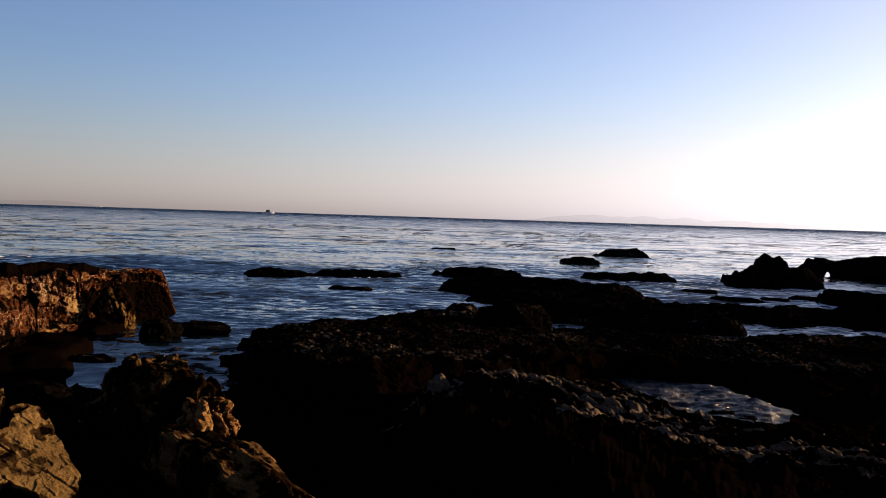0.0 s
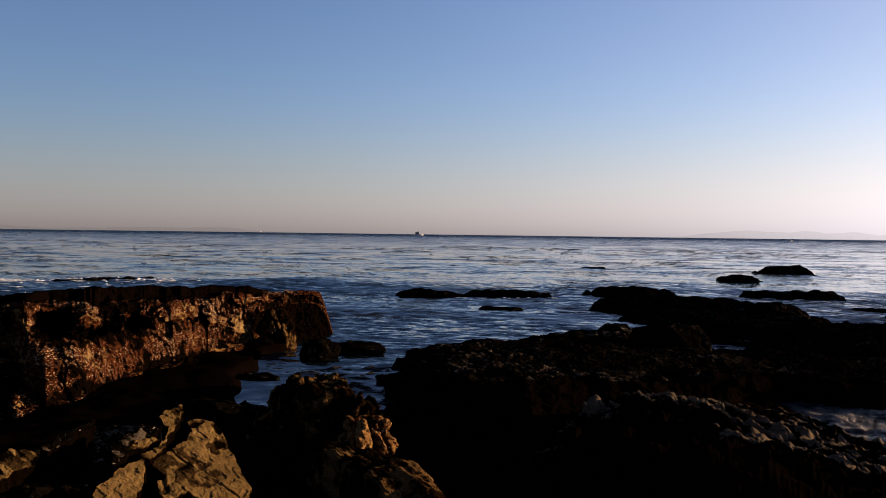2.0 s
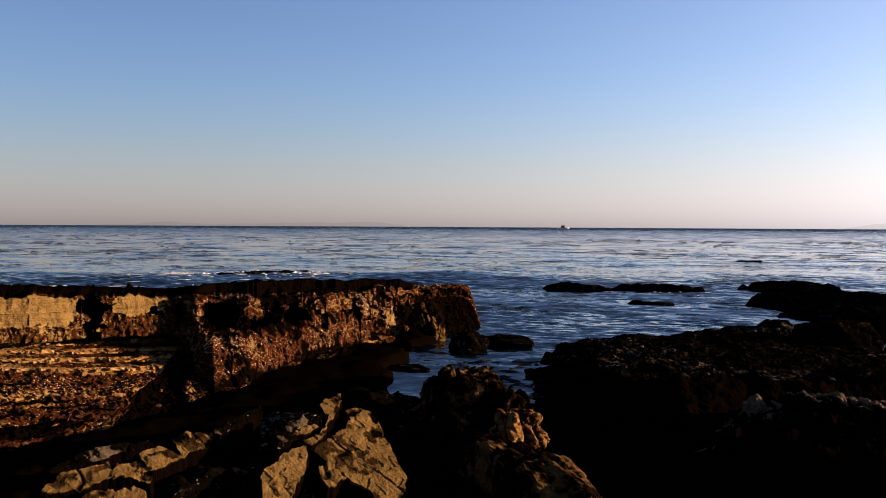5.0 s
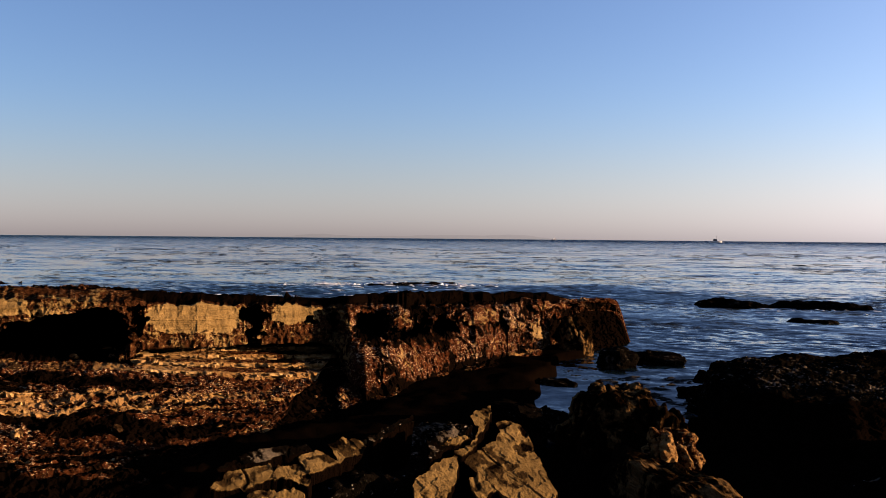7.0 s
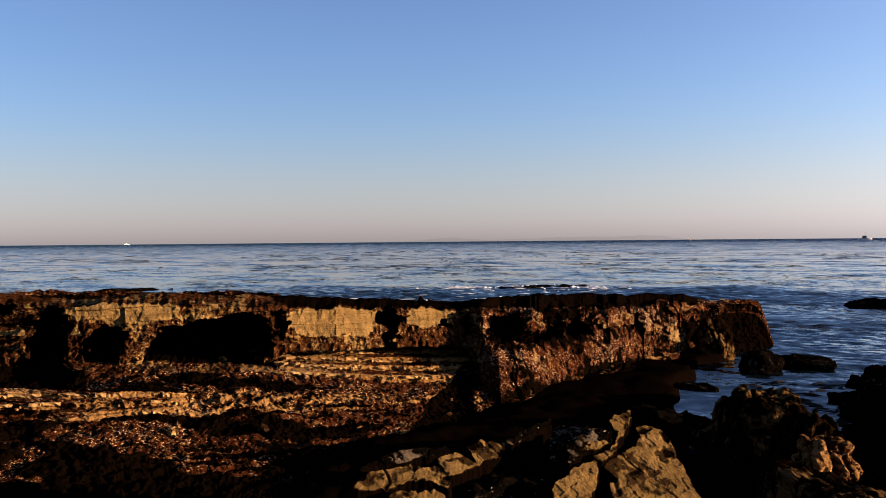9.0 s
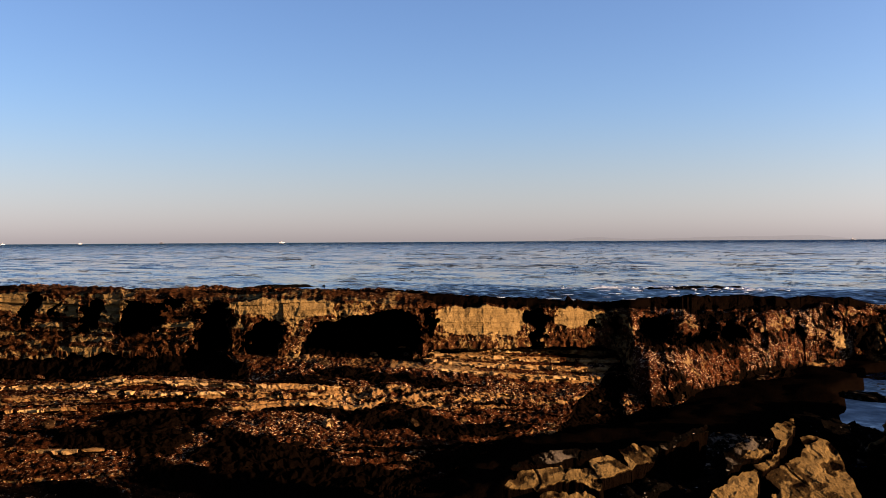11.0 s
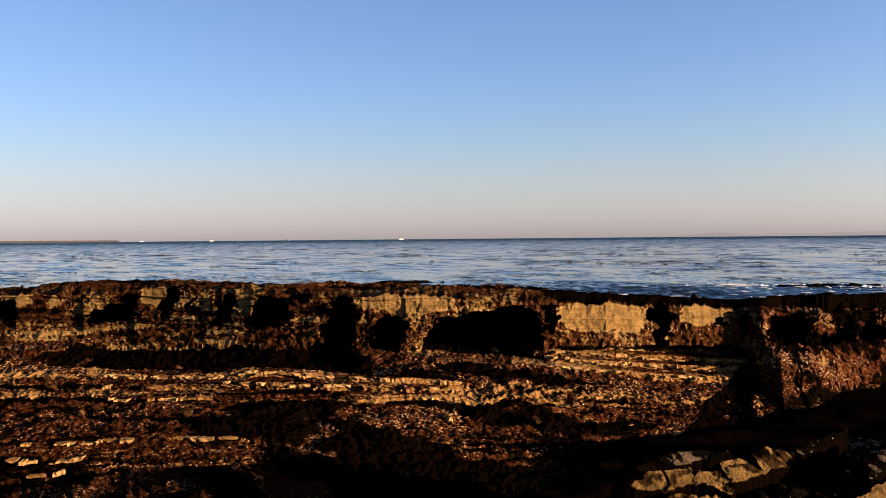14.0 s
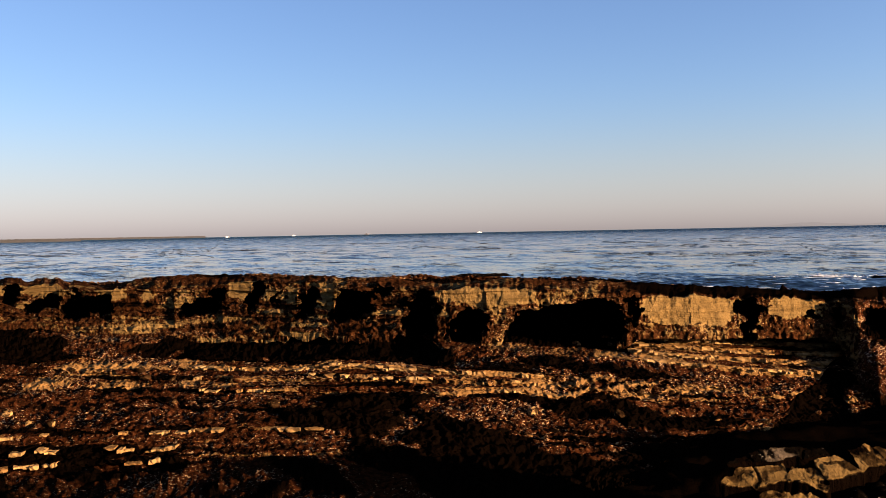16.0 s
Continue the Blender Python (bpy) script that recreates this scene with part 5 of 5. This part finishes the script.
# ---- floating kelp, foam ----
def build_kelp():
    rng = np.random.RandomState(8)
    count = 30000
    b, d = rng.uniform(-32, 95, count), 46 * (1 - rng.uniform(0, 0.94, count)) ** -1.0
    clump = vnoise(b / 4, np.log(d) * 9, 0, 1.0, 91) + 0.6 * vnoise(b / 1.3, np.log(d) * 25, 0, 1.0, 92)
    near = np.minimum(d / 70, 4.0)
    l, w, up = (0.16 + 1.0 * rng.rand(count) ** 3.0) * near, rng.uniform(0.05, 0.17, count) * near, rng.uniform(0.012, 0.035, count) * near
    keep = clump > 0.12
    m = 150
    b, d = np.append(b[keep], rng.uniform(11.5, 19, m)), np.append(d[keep], rng.uniform(19, 30, m))
    l, w, up = np.append(l[keep], rng.uniform(0.12, 0.45, m)), np.append(w[keep], rng.uniform(0.04, 0.12, m)), np.append(up[keep], np.full(m, 0.07))
    x, y = polar(b, d)
    h = np.radians(b) + rng.normal(size=len(b)) * 0.3
    ring = np.linspace(0, 2 * math.pi, 7)[:-1]
    q = rng.uniform(0.4, 1.25, (len(b), 6))
    u, v = np.cos(ring) * l[:, None] * q, np.sin(ring) * w[:, None] * q
    c, t = np.cos(h)[:, None], np.sin(h)[:, None]
    px = np.concatenate([x[:, None] + u * c - v * t, x[:, None]], 1)
    py = np.concatenate([y[:, None] + u * t + v * c, y[:, None]], 1)
    pz = np.concatenate([np.full_like(u, 0.02), up[:, None]], 1) + wave(px, py)
    k = np.arange(6)
    tris = np.stack([k, (k + 1) % 6, np.full(6, 6)], 1)
    faces = (np.arange(len(b)) * 7)[:, None, None] + tris[None]
    me = mesh_from("kelp", np.stack([px, py, pz], -1).reshape(-1, 3), faces.reshape(-1, 3), [kelp_leaf])
    tagged(new("kelp", me), "brown kelp fronds floating on the sea", "kelp", kind="stuff")


build_kelp()


def build_foam():
    rng = np.random.RandomState(31)
    verts, faces = [], []
    for b0, b1, d, n, tall, spread in ((25, 39, 74, 60, 0.06, 1.6), (27, 36.5, 75, 110, 0.2, 0.5), (27.5, 36, 82, 30, 0.06, 1.6), (30, 46, 66, 26, 0.06, 1.6), (2.5, 9, 62, 22, 0.06, 1.6), (-19, -17, 74, 14, 0.1, 1.6),
                                       (-13, -16, 50, 14, 0.06, 1.6), (-21, -25, 57, 16, 0.06, 1.6), (-10, -14, 68, 10, 0.06, 1.6)):
        for i in range(n):
            b, dd = rng.uniform(b0, b1), d + rng.normal() * spread
            x, y = (float(q) for q in polar(b, dd))
            l, w, h = 0.12 + 0.8 * rng.rand() ** 2, rng.uniform(0.06, 0.3), radians(b) + rng.normal() * 0.2
            base = len(verts)
            for a in np.linspace(0, 2 * math.pi, 9)[:-1]:
                q = rng.uniform(0.4, 1.2)
                u, v = math.cos(a) * l * q, math.sin(a) * w * q
                verts.append((x + u * math.cos(h) - v * math.sin(h), y + u * math.sin(h) + v * math.cos(h), 0.04))
            verts.append((x, y, 0.06 + tall * rng.rand()))
            faces += [(base + k, base + (k + 1) % 8, base + 8) for k in range(8)]
    verts = np.array(verts)
    verts[:, 2] += wave(verts[:, 0], verts[:, 1])
    me = mesh_from("foam", verts, faces, [foam_white])
    tagged(new("foam", me), "white foam where waves wash over low rocks", "foam", kind="stuff")


build_foam()


# ---- boats, breakwater, far land ----
def boat(label, bearing, d, length, mast=0.0, hull_mat=None, cabin_mat=None, heading=0.0):
    x, y = polar(bearing, d)
    root = thing("boat", label, "boat", "boats offshore", at=(float(x), float(y), 0))
    m = Matrix.Translation((float(x), float(y), 0)) @ pose(0, 0, 0, 0, 0, bearing + heading)
    w, h = length * 0.26, length * 0.13
    bm = bmesh.new()
    rings = []
    for s in np.linspace(-0.5, 0.5, 9):
        k = w * 0.5 * (1 - max(0.0, s * 2) ** 2.2) + 0.02
        rise = h * (1 + 0.7 * max(0, s) ** 1.5)
        rings.append([bm.verts.new(m @ Vector(p)) for p in ((s * length, -k, rise), (s * length, -k * 0.6, -0.3), (s * length, k * 0.6, -0.3), (s * length, k, rise))])
    for a, b in zip(rings, rings[1:]):
        for k in range(4):
            bm.faces.new((a[k], b[k], b[(k + 1) % 4], a[(k + 1) % 4]))
    bm.faces.new(rings[0][::-1])
    bm.faces.new(rings[-1])
    part("hull", bm, hull_mat or white_paint, root)
    bm = bmesh.new()
    bmesh.ops.create_cube(bm, size=1, matrix=m @ Matrix.Translation((-0.05 * length, 0, h * 1.7)) @ Matrix.Diagonal((length * 0.3, w * 0.6, h * 1.5, 1)))
    bmesh.ops.bevel(bm, geom=bm.edges[:], offset=h * 0.15, segments=2, affect="EDGES")
    part("cabin", bm, cabin_mat or white_paint, root)
    if mast:
        bm = bmesh.new()
        bmesh.ops.create_cone(bm, segments=8, radius1=length * 0.012, radius2=length * 0.008, depth=mast, matrix=m @ Matrix.Translation((0.05 * length, 0, mast / 2 + h)))
        part("mast", bm, dark_paint, root)


boat("fishing boat with dark superstructure and white hull on the horizon", 11.3, 1650, 22, 10, white_paint, dark_paint, 10)
boat("small white motor boat on the horizon", -12.0, 1400, 9, 0, white_paint, white_paint, 30)
boat("small grey boat with a mast on the horizon", 21.4, 3400, 16, 14, dark_paint, white_paint, 20)
boat("white ferry far out at sea", 57.0, 3400, 18, 5, white_paint, white_paint, 0)
boat("small dark boat far out at sea", 64.4, 3600, 20, 9, dark_paint, dark_paint, 0)
boat("small white boat far out at sea", 69.1, 3600, 14, 4, white_paint, white_paint, 0)
boat("white sailing boat far out at sea", 73.3, 3600, 13, 9, white_paint, white_paint, 0)


def build_breakwater(name, label, b0, d0, b1, d1, width, height, seed):
    (x0, y0), (x1, y1) = polar(b0, d0), polar(b1, d1)
    n = 260
    s = np.linspace(0, 1, n)
    prof = np.array([-width, -width * 0.45, width * 0.45, width])
    up = np.array([-1.0, height, height, -1.0])
    nx, ny = -(y1 - y0), x1 - x0
    q = math.hypot(nx, ny)
    nx, ny = nx / q, ny / q
    S, P = np.meshgrid(s, prof, indexing="ij")
    U = np.tile(up, (n, 1))
    x = x0 + (x1 - x0) * S + nx * P
    y = y0 + (y1 - y0) * S + ny * P
    U = U + (U > 0) * height * 0.25 * (hash01(np.arange(n)[:, None], np.arange(4)[None, :], 0, seed) - 0.5)
    me = mesh_from(name, np.stack([x, y, U], -1).reshape(-1, 3), grid_faces(n, 4), [breakwater_stone])
    return tagged(new(name, me), label, "breakwater", kind="structure")


build_breakwater("breakwater", "long low stone breakwater on the horizon", 74.7, 3900, 100, 2900, 10, 7.0, 61)
build_breakwater("jetty", "low dark stone jetty in front of the breakwater", 82.0, 1900, 98, 1250, 5, 3.0, 62)


def hazy_material():
    """Land so far off that the air over the sea hides most of it."""
    m, nt, b = material("hazy_land")
    nt.links.new(ramp(nt, noise_tex(nt, place(nt), 0.004, 4), ((0.3, (0.05, 0.06, 0.07)), (0.7, (0.10, 0.10, 0.10)))), b.inputs["Base Color"])
    b.inputs["Roughness"].default_value = 1.0
    b.inputs["Specular IOR Level"].default_value = 0.0
    b.inputs["Alpha"].default_value = 0.06
    return m


hazy_land = hazy_material()


def build_far_land(name, b0, b1, height, seed):
    """A range of hills beyond the sea: a ridge line with a slope before it and behind."""
    n = 240
    b = np.linspace(b0, b1, n)
    ends = np.clip(np.minimum(b - b0, b1 - b) / 5, 0, 1)
    top = height * ends * np.clip(0.55 + 0.35 * vnoise(b, 0, 0, 4.0, seed) + 0.25 * vnoise(b, 0, 0, 1.3, seed + 1) + 0.08 * vnoise(b, 0, 0, 0.4, seed + 2), 0.05, 2)
    rows = []
    for d, k in ((4600, -0.1), (4680, 0.55), (4760, 1.0), (4840, -0.1)):
        x, y = polar(b, d)
        rows.append(np.stack([x, y, top * k], -1))
    me = mesh_from(name, np.array(rows).reshape(-1, 3), grid_faces(4, n), [hazy_land], True)
    return tagged(new(name, me), "faint hazy hills beyond the sea", "hills", kind="structure")


build_far_land("hills_east", -40, -4, 46, 71)
build_far_land("hills_west", 17, 42, 24, 75)


# ---- slabs of the bedded belts ----
def chip_meshes(count, mats):
    made = []
    for i in range(count):
        rng = np.random.RandomState(700 + i)
        bm = bmesh.new()
        bmesh.ops.create_cube(bm, size=1)
        bmesh.ops.subdivide_edges(bm, edges=[e for e in bm.edges if abs(e.verts[0].co.x - e.verts[1].co.x) > 0.5], cuts=2)
        for v in bm.verts:
            v.co += Vector(rng.uniform(-1, 1, 3) * (0.07, 0.16, 0.16))
        me = bpy.data.meshes.new("slab")
        bm.to_mesh(me)
        bm.free()
        me.attributes.new("tan", "FLOAT", "POINT").data.foreach_set("value", np.full(len(me.vertices), 0.9, np.float32))
        me.materials.append(mats[i % len(mats)])
        made.append(me)
    return made


def build_slabs():
    """Bricks of hard sandstone standing out along the risers of the bedded belts."""
    rng = np.random.RandomState(12)
    shapes = chip_meshes(12, [pale_bed, pale_bed, ledge_rock])
    for belt, steps, b0, b1, keep in ((5, 6, 36.4, 49.5, 0.9), (3, 3, 53.0, 75, 0.75), (1, 3, 67, 90, 0.4)):
        lo, count = ledge_rows[belt], PER_BELT[belt]
        for k in range(steps):
            i = lo + int(round((k + 0.26) / steps * count))
            cols = np.where((ledge_b[i] > b0 - 0.55 * k * (belt == 5)) & (ledge_b[i] < b1))[0]
            j = cols[0]
            while j < cols[-1] - 8:
                step = math.hypot(ledge_x[i, j + 1] - ledge_x[i, j], ledge_y[i, j + 1] - ledge_y[i, j])
                length = 0.09 + 0.3 * rng.rand() ** 1.8
                span = max(2, int(length / step))
                m = min(j + span // 2, cols[-1])
                here = float(vnoise(ledge_x[i, m], ledge_y[i, m], 3.0 * k, 2.2, 61 + k)[0])
                if rng.rand() < keep * (1.0 if belt == 5 or k == steps - 1 else 0.45) + 0.5 * here:
                    l, r = max(m - 25, 0), min(m + 25, ledge_b.shape[1] - 1)
                    ax, ay = (float(ledge_x[i, l:m].mean() - ledge_x[i, m:r].mean()), float(ledge_y[i, l:m].mean() - ledge_y[i, m:r].mean()))
                    dz = float(ledge_z[i, l:m].mean() - ledge_z[i, m:r].mean())
                    ob = new("slab", shapes[rng.randint(len(shapes))])
                    ob.parent = ledge
                    ob.location = (float(ledge_x[i, m - 2:m + 3].mean()), float(ledge_y[i, m - 2:m + 3].mean()), float(ledge_z[i, l:r].mean()) + rng.normal() * 0.014)
                    ob.rotation_euler = (rng.normal() * 0.03, -math.atan2(dz, math.hypot(ax, ay)), math.atan2(ay, ax) + rng.normal() * 0.04)
                    ob.scale = (length, rng.uniform(0.12, 0.24), rng.uniform(0.03, 0.075))
                j += int(span * rng.uniform(1.0, 1.15)) + 1


build_slabs()
